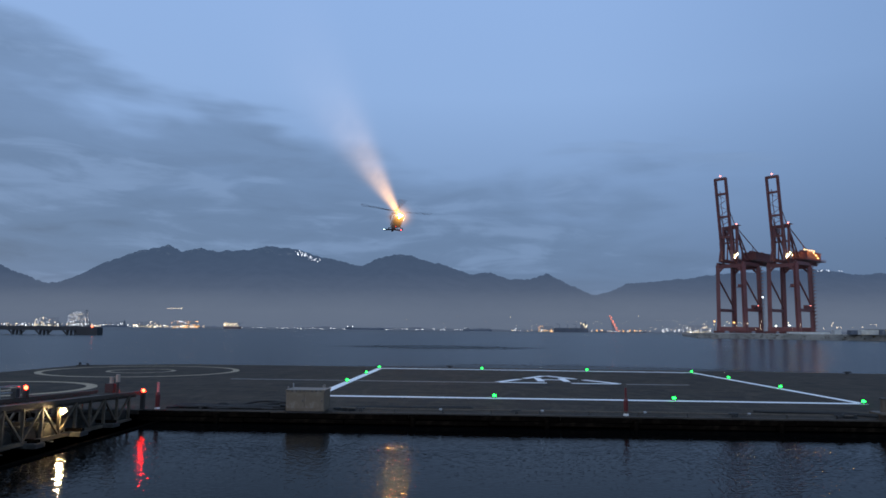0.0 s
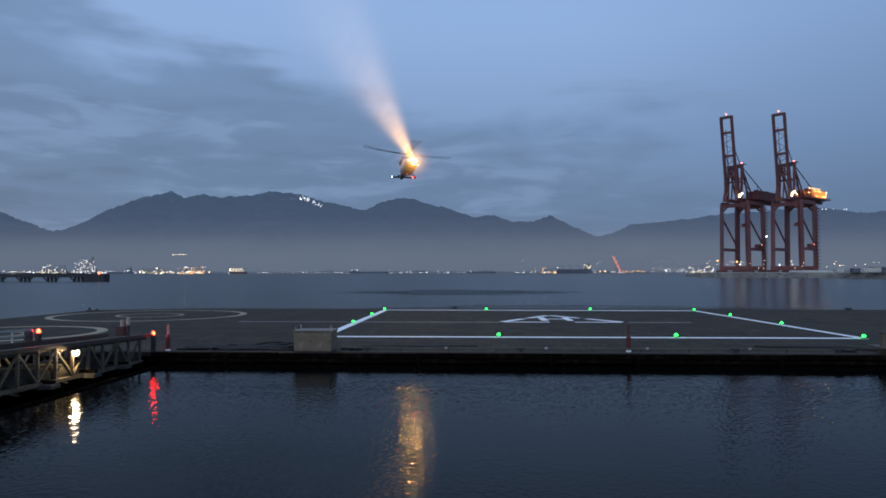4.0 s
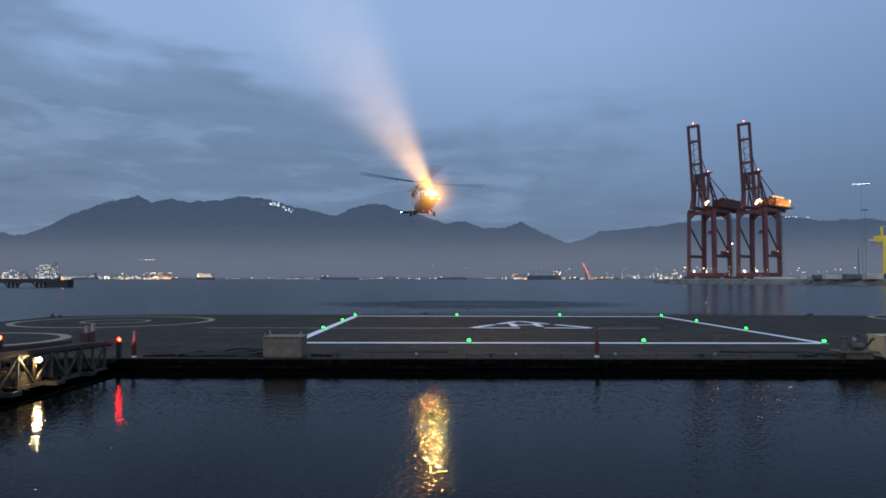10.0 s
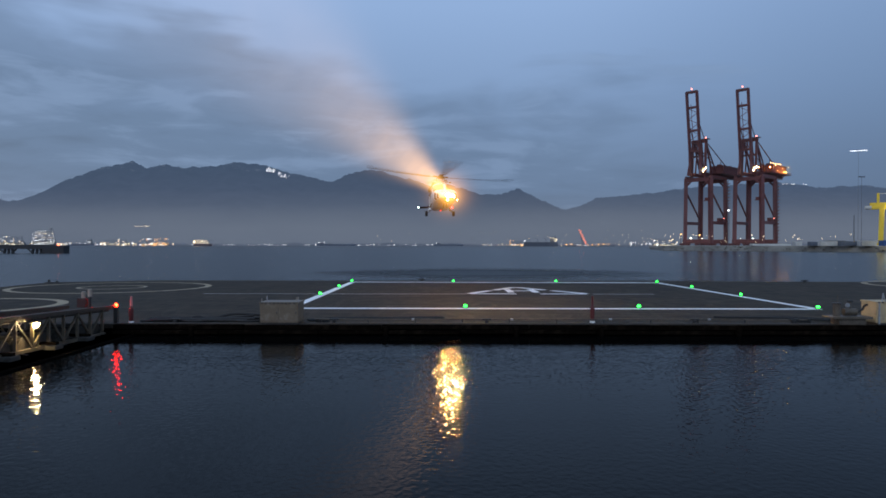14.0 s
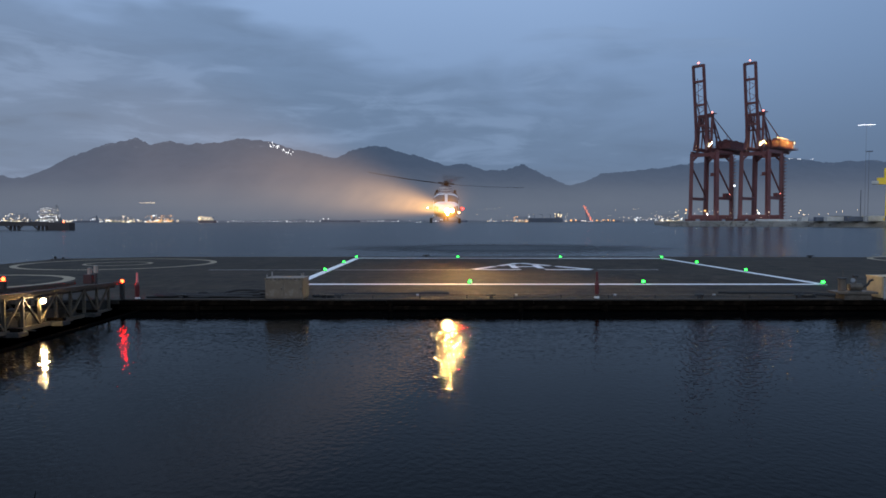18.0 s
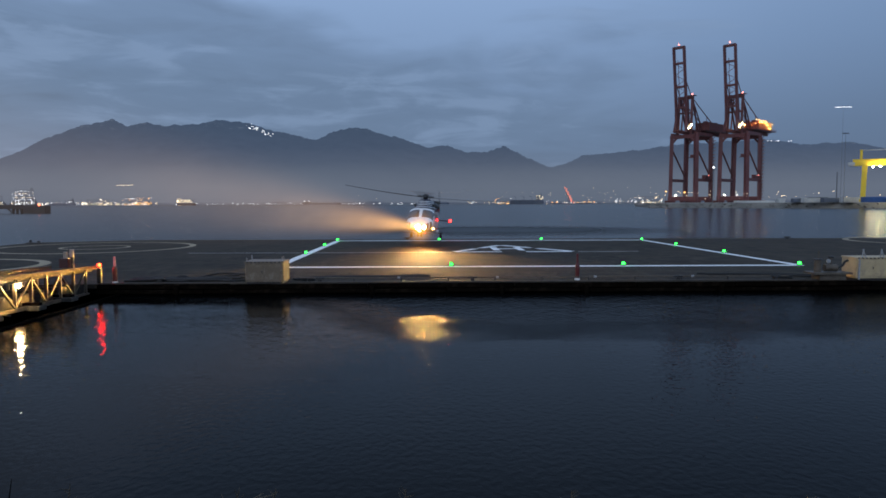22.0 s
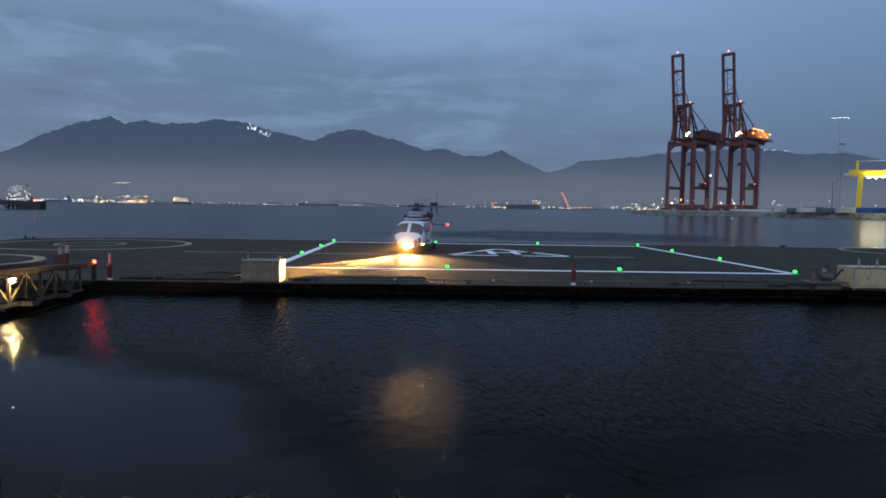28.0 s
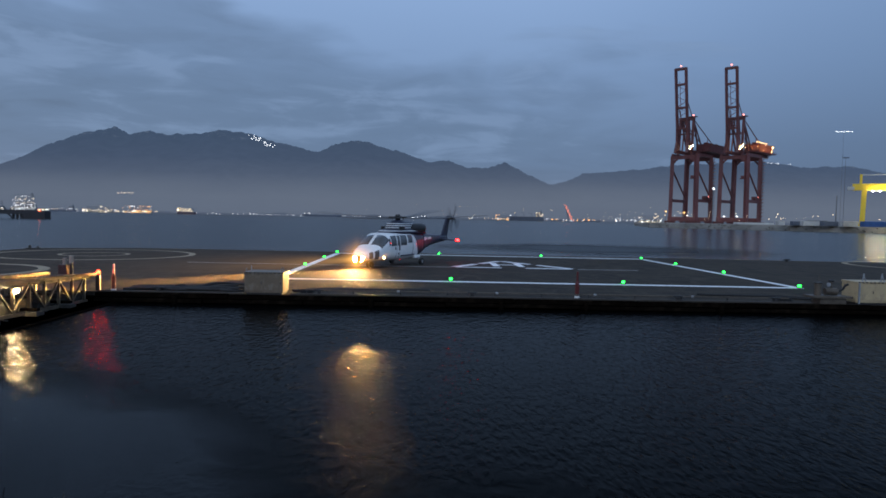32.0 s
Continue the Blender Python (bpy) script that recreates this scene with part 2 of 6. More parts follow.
def deck_material():
    m, nt, b = shader("worn_deck")
    grain = tex(nt, 22, 5, 0.65)
    wide = tex(nt, 0.30, 6, 0.62, (1.0, 1.6, 1), 1.6)
    streaks = tex(nt, 0.9, 5, 0.65, (0.35, 3.0, 1), 0.3)
    sweeps = tex(nt, 0.5, 6, 0.7, (1.3, 0.45, 1), 2.2)
    oil = tex(nt, 0.75, 5, 0.6, (1, 1, 1), 0.8)
    c = mixc(nt, ramp(nt, wide, [(0.36, (0, 0, 0)), (0.64, (1, 1, 1))]), (0.016, 0.0128, 0.0096), (0.056, 0.044, 0.032))
    c = mixc(nt, ramp(nt, streaks, [(0.46, (0, 0, 0)), (0.66, (0.55,) * 3)]), c, (0.092, 0.073, 0.053))
    c = mixc(nt, ramp(nt, sweeps, [(0.50, (0, 0, 0)), (0.64, (0.45,) * 3)]), c, (0.105, 0.085, 0.062))
    c = mixc(nt, ramp(nt, oil, [(0.56, (0, 0, 0)), (0.68, (0.75,) * 3)]), c, (0.016, 0.0135, 0.011))
    c = mixc(nt, ramp(nt, grain, [(0.35, (0.4,) * 3), (0.65, (0, 0, 0))]), c, (0.036, 0.035, 0.034))
    nt.links.new(c, b.inputs["Base Color"])
    nt.links.new(calc(nt, "ADD", 0.70, calc(nt, "MULTIPLY", wide, 0.3)), b.inputs["Roughness"])
    b.inputs["Specular IOR Level"].default_value = 0.10
    bump(nt, b, grain, 0.35, 0.01)
    return m


def marking_material(name, colour, worn):
    m, nt, b = shader(name)
    wear = tex(nt, 1.6, 6, 0.7, (1, 1, 1), 0.4)
    c = mixc(nt, ramp(nt, wear, [(worn, (0, 0, 0)), (worn + 0.18, (0.75,) * 3)]), colour, scaled(colour, 0.45))
    nt.links.new(c, b.inputs["Base Color"])
    b.inputs["Roughness"].default_value = 0.6
    return m


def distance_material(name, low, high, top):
    """Far wooded slopes as a glowing backdrop; dusk light and blue haze, by height, are put into the emission."""
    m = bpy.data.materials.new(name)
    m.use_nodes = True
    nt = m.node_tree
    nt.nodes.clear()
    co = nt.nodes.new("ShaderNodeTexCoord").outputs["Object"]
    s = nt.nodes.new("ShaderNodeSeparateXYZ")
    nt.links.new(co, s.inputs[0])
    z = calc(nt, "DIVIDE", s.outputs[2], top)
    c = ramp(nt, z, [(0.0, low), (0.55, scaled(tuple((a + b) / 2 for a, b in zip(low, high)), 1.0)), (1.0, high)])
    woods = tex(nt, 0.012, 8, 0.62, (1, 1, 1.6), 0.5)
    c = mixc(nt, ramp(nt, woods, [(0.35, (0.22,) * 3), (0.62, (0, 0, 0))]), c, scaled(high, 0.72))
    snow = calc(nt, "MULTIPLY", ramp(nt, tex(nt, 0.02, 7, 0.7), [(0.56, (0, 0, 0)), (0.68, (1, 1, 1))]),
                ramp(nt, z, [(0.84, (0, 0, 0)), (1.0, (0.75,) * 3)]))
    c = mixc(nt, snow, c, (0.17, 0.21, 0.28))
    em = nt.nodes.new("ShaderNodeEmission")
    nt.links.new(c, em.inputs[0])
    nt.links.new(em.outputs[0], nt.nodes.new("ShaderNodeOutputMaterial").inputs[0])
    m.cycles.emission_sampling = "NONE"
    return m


WATER = water_material()
DECK = deck_material()
LINE = marking_material("white_line_paint", (0.88, 0.88, 0.88), 0.60)
LINE_OLD = marking_material("faded_line_paint", (0.30, 0.28, 0.26), 0.44)
RING = marking_material("weathered_ring_paint", (0.34, 0.255, 0.145), 0.48)
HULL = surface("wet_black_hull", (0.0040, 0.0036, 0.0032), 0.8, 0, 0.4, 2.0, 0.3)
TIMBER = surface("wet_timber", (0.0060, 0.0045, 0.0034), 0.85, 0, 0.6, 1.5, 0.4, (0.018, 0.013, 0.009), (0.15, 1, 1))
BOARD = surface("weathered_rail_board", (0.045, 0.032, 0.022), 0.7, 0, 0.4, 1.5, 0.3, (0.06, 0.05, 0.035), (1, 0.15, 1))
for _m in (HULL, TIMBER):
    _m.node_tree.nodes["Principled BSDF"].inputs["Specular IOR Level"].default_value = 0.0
STEEL = surface("galvanised_steel", (0.42, 0.43, 0.44), 0.45, 0.6, 0.3, 3.0, 0.1, (0.2, 0.15, 0.1))
CABINET = surface("tan_painted_cabinet", (0.155, 0.118, 0.080), 0.5, 0.15, 0.25, 1.6, 0.1, (0.22, 0.19, 0.16))
DARK = surface("dark_metal", (0.035, 0.033, 0.033), 0.5, 0.3, 0.3, 3.0, 0.15)
PUMP_STEEL = surface("grimy_pump_steel", (0.13, 0.105, 0.08), 0.55, 0.4, 0.4, 4.0, 0.2, (0.05, 0.035, 0.025))
# Paler copy of the cabinet paint: warm light from an unseen lamp, painted in
WARM_LIT_STEEL = surface("warm_lit_cabinet", (0.52, 0.40, 0.23), 0.5, 0.1, 0.25, 1.6, 0.1, (0.26, 0.20, 0.14))
DRUM = surface("weathered_plastic_drum", (0.030, 0.027, 0.022), 0.6, 0, 0.4, 2.0, 0.2, (0.08, 0.075, 0.05))
CONCRETE = surface("stained_concrete", (0.034, 0.030, 0.025), 0.85, 0, 0.4, 1.2, 0.4, (0.06, 0.055, 0.045))
WHITE_STEEL = surface("white_truss_paint", (0.105, 0.084, 0.060), 0.5, 0.1, 0.4, 2.0, 0.1, (0.15, 0.11, 0.07))
RUBBER = surface("black_rubber", (0.016, 0.016, 0.016), 0.75, 0, 0.2, 5.0, 0.2)
RED_PAINT = surface("red_paint", (0.11, 0.010, 0.010), 0.45, 0, 0.3, 3.0, 0.1)
WHITE_PAINT = surface("white_paint", (0.74, 0.73, 0.71), 0.4, 0, 0.15, 3.0, 0.05)
ROCK = surface("wet_rock", (0.020, 0.016, 0.011), 0.6, 0, 0.5, 2.0, 0.6, (0.03, 0.035, 0.02))
BANK = surface("muddy_bank", (0.04, 0.033, 0.024), 0.9, 0, 0.5, 1.0, 0.6)
LEAF = surface("bleached_leaf", (0.15, 0.115, 0.08), 0.7, 0, 0.4, 12.0, 0.1)
STALK = surface("dry_stalk", (0.075, 0.058, 0.036), 0.8, 0, 0.4, 8.0, 0.1)
CRANE_RED = surface("crane_red_oxide", (0.140, 0.042, 0.041), 0.55, 0.05, 0.35, 0.12, 0.05, (0.10, 0.03, 0.025))
CRANE_DARK = surface("crane_dark_red", (0.12, 0.032, 0.03), 0.6, 0.05, 0.35, 0.12, 0.05)
GANTRY_YELLOW = surface("gantry_yellow", (0.80, 0.55, 0.03), 0.5, 0.05, 0.2, 0.15, 0.05)
QUAY_STONE = surface("quay_riprap", (0.20, 0.185, 0.16), 0.9, 0, 0.5, 0.12, 0.6, (0.05, 0.048, 0.04))
QUAY_TOP = surface("quay_yard", (0.42, 0.39, 0.34), 0.9, 0, 0.4, 0.05, 0.2)
PIER_DARK = surface("pier_creosote", (0.03, 0.03, 0.034), 0.8, 0, 0.4, 0.2, 0.2)
FAR_DARK = surface("far_hull_grey", (0.12, 0.14, 0.18), 0.8, 0, 0.3, 0.05, 0.0)
FAR_GREY = surface("far_building_grey", (0.16, 0.17, 0.19), 0.8, 0, 0.3, 0.05, 0.0)
BOX_BLUE = surface("container_blue", (0.05, 0.12, 0.30), 0.6, 0.1, 0.3, 0.3, 0.1)
BOX_WHITE = surface("container_white", (0.55, 0.55, 0.53), 0.6, 0.1, 0.3, 0.3, 0.1)
HELI_WHITE = surface("gloss_white_paint", (0.93, 0.92, 0.90), 0.22, 0, 0.06, 1.0, 0.0)
HELI_NAVY = surface("gloss_navy_paint", (0.016, 0.018, 0.045), 0.36, 0, 0.2, 1.0, 0.0)
HELI_GLASS, _nt, _b = shader("tinted_glazing")
_b.inputs["Base Color"].default_value = (0.09, 0.093, 0.098, 1)
_b.inputs["Roughness"].default_value, _b.inputs["IOR"].default_value = 0.06, 1.5
_b.inputs["Specular IOR Level"].default_value = 0.7
GREEN_GLOW = glowing("green_lamp", (0.025, 1.0, 0.07), 6.5)
RED_GLOW = glowing("red_lamp", (1.0, 0.0075, 0.0020), 140)
WARM_GLOW = glowing("warm_flood", (1.0, 0.72, 0.36), 900)
SHORE_WARM = glowing("shore_warm_light", (1.0, 0.78, 0.48), 4.6, False)
SHORE_WHITE = glowing("shore_white_light", (0.95, 0.97, 1.0), 4.4, False)
SHORE_DIM = glowing("shore_lit_windows", (1.0, 0.86, 0.50), 0.5, False)
SHORE_RED = glowing("shore_red_light", (1.0, 0.22, 0.10), 2.6, False)
SHORE_ORANGE = glowing("shore_orange_light", (1.0, 0.50, 0.16), 3.6, False)


# ---- building tools ----
def part(name, bm, material, parent=None, label=""):
    """Links a bmesh as one mesh object, under a thing or part where one is given."""
    me = bpy.data.meshes.new(name)
    bm.to_mesh(me)
    bm.free()
    me.materials.append(material)
    ob = new(name, me)
    if parent is not None:
        ob.parent = parent
    if label:
        ob["label"] = label
    return ob


def again(name, ob, parent, m):
    """Another part on the same mesh."""
    o = new(name, ob.data)
    o.parent = parent
    o.matrix_basis = m
    return o


def thing(name, at, label, category, group="", rz=0.0):
    e = new(name)
    e.empty_display_size = 0.3
    e.matrix_basis = at if isinstance(at, Matrix) else pose(*at, 0, 0, rz)
    return tagged(e, label, category, group)


def box(bm, size, centre=(0, 0, 0), rot=(0, 0, 0), bevel=0.0):
    m = pose(*centre, *rot) @ Matrix.Diagonal((*size, 1))
    r = bmesh.ops.create_cube(bm, size=1.0, matrix=m)
    if bevel:
        edges = {e for v in r["verts"] for e in v.link_edges}
        bmesh.ops.bevel(bm, geom=list(edges), offset=bevel, segments=2, affect="EDGES", profile=0.6)
    return bm


def rod(bm, a, b, r, seg=8, r2=None):
    a, b = Vector(a), Vector(b)
    d = b - a
    m = Matrix.Translation((a + b) / 2) @ d.to_track_quat("Z", "Y").to_matrix().to_4x4()
    bmesh.ops.create_cone(bm, cap_ends=True, segments=seg, radius1=r, radius2=r if r2 is None else r2, depth=d.length, matrix=m)
    return bm


def bar(bm, a, b, w, h=None):
    """A square bar from a to b."""
    a, b = Vector(a), Vector(b)
    d = b - a
    m = Matrix.Translation((a + b) / 2) @ d.to_track_quat("Z", "Y").to_matrix().to_4x4() @ Matrix.Diagonal((w, h or w, d.length, 1))
    bmesh.ops.create_cube(bm, size=1.0, matrix=m)
    return bm


def ball(bm, r, centre=(0, 0, 0), squash=(1, 1, 1), sub=2):
    bmesh.ops.create_icosphere(bm, subdivisions=sub, radius=r, matrix=pose(*centre) @ Matrix.Diagonal((*squash, 1)))
    return bm


def B():
    return bmesh.new()


def slab(bm, outline, z0, z1):
    """An upright prism over a plan outline."""
    lo = [bm.verts.new((x, y, z0)) for x, y in outline]
    hi = [bm.verts.new((x, y, z1)) for x, y in outline]
    n = len(outline)
    for i in range(n):
        bm.faces.new((lo[i], lo[(i + 1) % n], hi[(i + 1) % n], hi[i]))
    bm.faces.new(hi)
    bm.faces.new(lo[::-1])
    bmesh.ops.recalc_face_normals(bm, faces=bm.faces)
    return bm


def loft(bm, rings, caps=True):
    """Skins a row of rings with equal counts of points."""
    vs = [[bm.verts.new(p) for p in r] for r in rings]
    n = len(vs[0])
    for a, b in zip(vs, vs[1:]):
        for i in range(n):
            bm.faces.new((a[i], a[(i + 1) % n], b[(i + 1) % n], b[i]))
    if caps:
        bm.faces.new(vs[0][::-1])
        bm.faces.new(vs[-1])
    bmesh.ops.recalc_face_normals(bm, faces=bm.faces)
    for f in bm.faces:
        f.smooth = True
    return bm


# ---- setting ----
DZ = 0.7    # deck height
WZ = 0.27    # water level


def setting(ob, label, category):
    return tagged(ob, label, category, kind="structure")


bm = B()
bmesh.ops.create_grid(bm, x_segments=2, y_segments=2, size=4900)
water = setting(part("water", bm, WATER), "dark rippled harbour water at dusk", "water")
water.location.z = WZ

# floating heliport platform
bm = B()
slab(bm, [(-35.3, 30.0), (62.0, 30.0), (62.0, 63.5), (20.0, 66.0), (-27.0, 66.4), (-35.3, 62.6)], 0.52, DZ)
deck = setting(part("floor", bm, DECK), "worn dark grey floating heliport deck", "deck")
bm = B()
slab(bm, [(-34.8, 30.35), (61.5, 30.35), (61.5, 63.0), (20.0, 65.5), (-27.0, 65.9), (-34.8, 62.2)], -0.8, 0.515)
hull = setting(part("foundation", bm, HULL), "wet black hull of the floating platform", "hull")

# timber rubbing strakes along the basin side, plank by plank
strake = tagged(new("trim"), "wet dark timber strakes along the platform edge", "fender", kind="structure")
rng = random.Random(5)
for row, (z, y, h, d) in enumerate(((0.60, 29.88, 0.19, 0.22), (0.40, 29.82, 0.15, 0.30))):
    x = -14.0
    while x < 40:
        ln = rng.uniform(4.2, 6.4)
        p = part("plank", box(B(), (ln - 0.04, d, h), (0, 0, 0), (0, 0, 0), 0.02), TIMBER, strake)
        p.matrix_basis = pose(x + ln / 2, y + rng.uniform(-0.03, 0.03), z + rng.uniform(-0.015, 0.015), rng.uniform(-2, 2))
        x += ln
# raised toe rail on the deck's edge
bm = B()
for x0 in (-14.0, -5.9, 8.0, 24.0):
    x1 = {-14.0: -7.9, -5.9: 7.7, 8.0: 17.0, 24.0: 60.0}[x0]
    box(bm, (x1 - x0, 0.16, 0.03), ((x0 + x1) / 2, 30.25, DZ + 0.017), (0, 0, 0), 0.006)
EDGE = [(62.0, 63.5), (20.0, 66.0), (-27.0, 66.4), (-35.3, 62.6)]
for a, b in zip(EDGE, EDGE[1:]):
    bar(bm, (a[0], a[1] + 0.15, DZ - 0.13), (b[0], b[1] + 0.15, DZ - 0.13), 0.30, 0.30)
toe = setting(part("kerb", bm, BOARD), "low dark timber toe rail at the deck edge", "kerb")
# fender piles that dip into the basin
for x in (-10.6, -2.4, 3.1, 6.7, 12.5):
    pile = thing("fender_pile", (x, 29.62, -0.8), "short wet timber fender pile against the platform", "pile", "fender piles")
    part("post", rod(B(), (0, 0, 0), (0, 0, 1.42), 0.11, 10, 0.10), TIMBER, pile)
    part("cap", rod(B(), (0, 0, 1.42), (0, 0, 1.46), 0.12, 10), TIMBER, pile)


def stripe(name, a, b, width, material, label, z=DZ + 0.004):
    a, b = Vector(a), Vector(b)
    n = (b - a).normalized().orthogonal() * width / 2
    bm = B()
    slab(bm, [tuple(a + n), tuple(b + n), tuple(b - n), tuple(a - n)], z - 0.002, z)
    return tagged(part(name, bm, material), label, "deck marking", kind="structure")


def ring(name, cx, cy, r0, r1, material, label, z=DZ + 0.005, a0=0, a1=360):
    bm = B()
    n = 96
    vs = []
    for i in range(n + 1):
        a = radians(a0 + (a1 - a0) * i / n)
        vs.append((bm.verts.new((cx + r0 * math.cos(a), cy + r0 * math.sin(a), z)), bm.verts.new((cx + r1 * math.cos(a), cy + r1 * math.sin(a), z))))
    for (a, b), (c, d) in zip(vs, vs[1:]):
        bm.faces.new((a, b, d, c))
    return tagged(part(name, bm, material), label, "deck marking", kind="structure")


XL, XR, YN, YF = -8.25, 19.95, 37.6, 64.1
stripe("trim_near_line", (XL - 0.15, YN), (XR + 0.15, YN - 0.15), 0.62, LINE, "white painted landing pad border line")
stripe("trim_far_line", (XL, YF + 0.2), (XR - 0.6, YF - 0.5), 0.75, LINE, "white painted landing pad border line")
stripe("trim_left_line", (XL + 0.05, YN + 0.14), (XL, YF), 0.52, LINE, "broad white landing pad border line")
stripe("trim_right_line", (XR, YN), (XR - 0.6, YF - 0.4), 0.45, LINE, "broad white landing pad border line")
stripe("trim_centre_line", (-16.6, 48.85), (-8.8, 48.75), 0.30, LINE_OLD, "thin faded centre line across the deck")
stripe("trim_pad_line", (-8.0, 48.7), (1.6, 48.7), 0.36, LINE_OLD, "thin faded centre line across the pad")
stripe("trim_pad_line_end", (10.4, 48.7), (14.6, 48.75), 0.34, LINE_OLD, "thin faded centre line across the pad")
# aiming triangle with the landing letter
TRI = [(1.75, 49.0), (10.15, 48.85), (5.75, 56.6)]
for i, (a, b) in enumerate(zip(TRI, TRI[1:] + TRI[:1])):
    a, b = Vector(a), Vector(b)
    for f0, f1 in ((0.02, 0.40), (0.60, 0.98)) if i == 0 else ((0.03, 0.46), (0.56, 0.98)):
        stripe("trim_triangle", a.lerp(b, f0), a.lerp(b, f1), 0.55, LINE, "white stroke of the aiming triangle")
for a, b in (((4.9, 50.3), (4.9, 53.9)), ((6.7, 50.3), (6.7, 53.9)), ((5.15, 52.1), (6.45, 52.1))):
    stripe("trim_letter", a, b, 0.5, LINE, "white stroke of the landing letter", DZ + 0.008)
ring("trim_ring", -26.3, 56.1, 7.0, 7.5, RING, "weathered buff parking circle")
ring("trim_ring_inner", -26.3, 56.0, 2.3, 2.6, RING, "weathered buff inner circle")
ring("trim_ring_small", -26.9, 38.9, 4.9, 5.5, RING, "weathered buff parking circle")
ring("trim_ring_small_inner", -26.9, 38.2, 1.5, 1.9, RING, "weathered buff inner circle")
ring("trim_ring_east", 44.4, 60.3, 6.9, 7.4, RING, "weathered buff parking circle")
ring("trim_ring_east_inner", 44.4, 60.3, 2.2, 2.6, RING, "weathered buff inner circle")

# near shore under the camera
bm = B()
rows = [(-30, 2.5), (-6, 2.5), (2.5, 2.45), (4.2, 2.0), (5.2, 1.35), (6.7, 0.74), (7.9, 0.36), (8.7, 0.2), (10.2, -0.4)]
grid = []
for y, z in rows:
    grid.append([bm.verts.new((x, y + 0.5 * noise.noise((x * 0.35, y, 0)) * (y > 3), z + 0.18 * noise.noise((x * 0.6, y, 3)) * (y > 3))) for x in np.linspace(-60, 60, 121)])
for a, b in zip(grid, grid[1:]):
    for i in range(120):
        bm.faces.new((a[i], a[i + 1], b[i + 1], b[i]))
bank = setting(part("ground", bm, BANK), "muddy bank of the near shore", "bank")

# mountains across the inlet
RIDGE_MAIN = [(-0.743, 0.101), (-0.690, 0.0883), (-0.655, 0.0744), (-0.616, 0.0615), (-0.595, 0.0642), (-0.563, 0.0776), (-0.530, 0.0943),
              (-0.477, 0.1115), (-0.438, 0.1186), (-0.421, 0.1090), (-0.394, 0.1140), (-0.367, 0.1098), (-0.324, 0.1121), (-0.298, 0.1180),
              (-0.249, 0.1126), (-0.218, 0.1022), (-0.190, 0.0980), (-0.161, 0.0890), (-0.135, 0.1005), (-0.111, 0.1072), (-0.091, 0.1052),
              (-0.072, 0.0992), (-0.024, 0.0882), (-0.004, 0.0798), (0.026, 0.0819), (0.054, 0.0713), (0.086, 0.0734), (0.106, 0.0809),
              (0.140, 0.0648), (0.173, 0.0509), (0.23, 0.030), (0.30, 0.008)]
RIDGE_EAST = [(0.10, 0.028), (0.141, 0.0401), (0.173, 0.0509), (0.197, 0.0577), (0.217, 0.0668), (0.277, 0.0726), (0.342, 0.0816), (0.406, 0.0867),
              (0.479, 0.0903), (0.520, 0.0846), (0.545, 0.0826), (0.602, 0.0860), (0.636, 0.0801), (0.659, 0.0749), (0.727, 0.0735), (0.9, 0.06)]


def mountain(name, ridge, dist, material, label, rough):
    us = np.linspace(ridge[0][0], ridge[-1][0], 1100)
    hs = np.interp(us, [p[0] for p in ridge], [p[1] for p in ridge])
    k = np.exp(-np.linspace(-2, 2, 9) ** 2)
    hs = np.convolve(np.pad(hs, 4, mode="edge"), k / k.sum(), "valid") * 1.004
    bm = B()
    levels = 18
    g = []
    for j in range(levels + 1):
        s = j / levels
        line = []
        for u, h in zip(us, hs):
            crest = h * dist + rough * noise.fractal((u * 75, 1.7, dist * 0.01), 0.55, 2.1, 6)
            y = dist - 900 * (1 - s) + 140 * noise.fractal((u * 22, s * 3.0, 4.0), 0.9, 2.0, 4) * (1 - s)
            line.append(bm.verts.new((u * dist, y, -3 + (crest + 3) * s)))
        g.append(line)
    for a, b in zip(g, g[1:]):
        for i in range(len(us) - 1):
            bm.faces.new((a[i], a[i + 1], b[i + 1], b[i]))
    return tagged(part(name, bm, material), label, "mountain", kind="structure")


mountain("backdrop_mountains_east", RIDGE_EAST, 4700, distance_material("far_slopes_east", (0.084, 0.108, 0.164), (0.060, 0.090, 0.150), 430), "distant wooded ridge in painted blue evening haze", 7)
mountain("backdrop_mountains", RIDGE_MAIN, 4300, distance_material("far_slopes", (0.076, 0.100, 0.156), (0.050, 0.079, 0.134), 510), "dark wooded mountains in painted blue haze, with snow patches", 8)


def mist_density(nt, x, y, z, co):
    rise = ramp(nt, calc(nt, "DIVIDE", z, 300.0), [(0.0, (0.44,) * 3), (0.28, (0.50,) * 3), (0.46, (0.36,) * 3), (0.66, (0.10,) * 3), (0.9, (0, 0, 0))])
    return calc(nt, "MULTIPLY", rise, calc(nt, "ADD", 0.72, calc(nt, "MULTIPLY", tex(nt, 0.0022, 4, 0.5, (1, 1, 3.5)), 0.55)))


# Haze in front of the slopes, painted as one glowing sheet
MIST = veil("low_mist_glow", (0.134, 0.162, 0.214), 1.0, mist_density)
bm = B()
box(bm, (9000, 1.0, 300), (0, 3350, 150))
setting(part("backdrop_mist", bm, MIST), "low bank of mist along the far shore, painted as a glow", "mist")


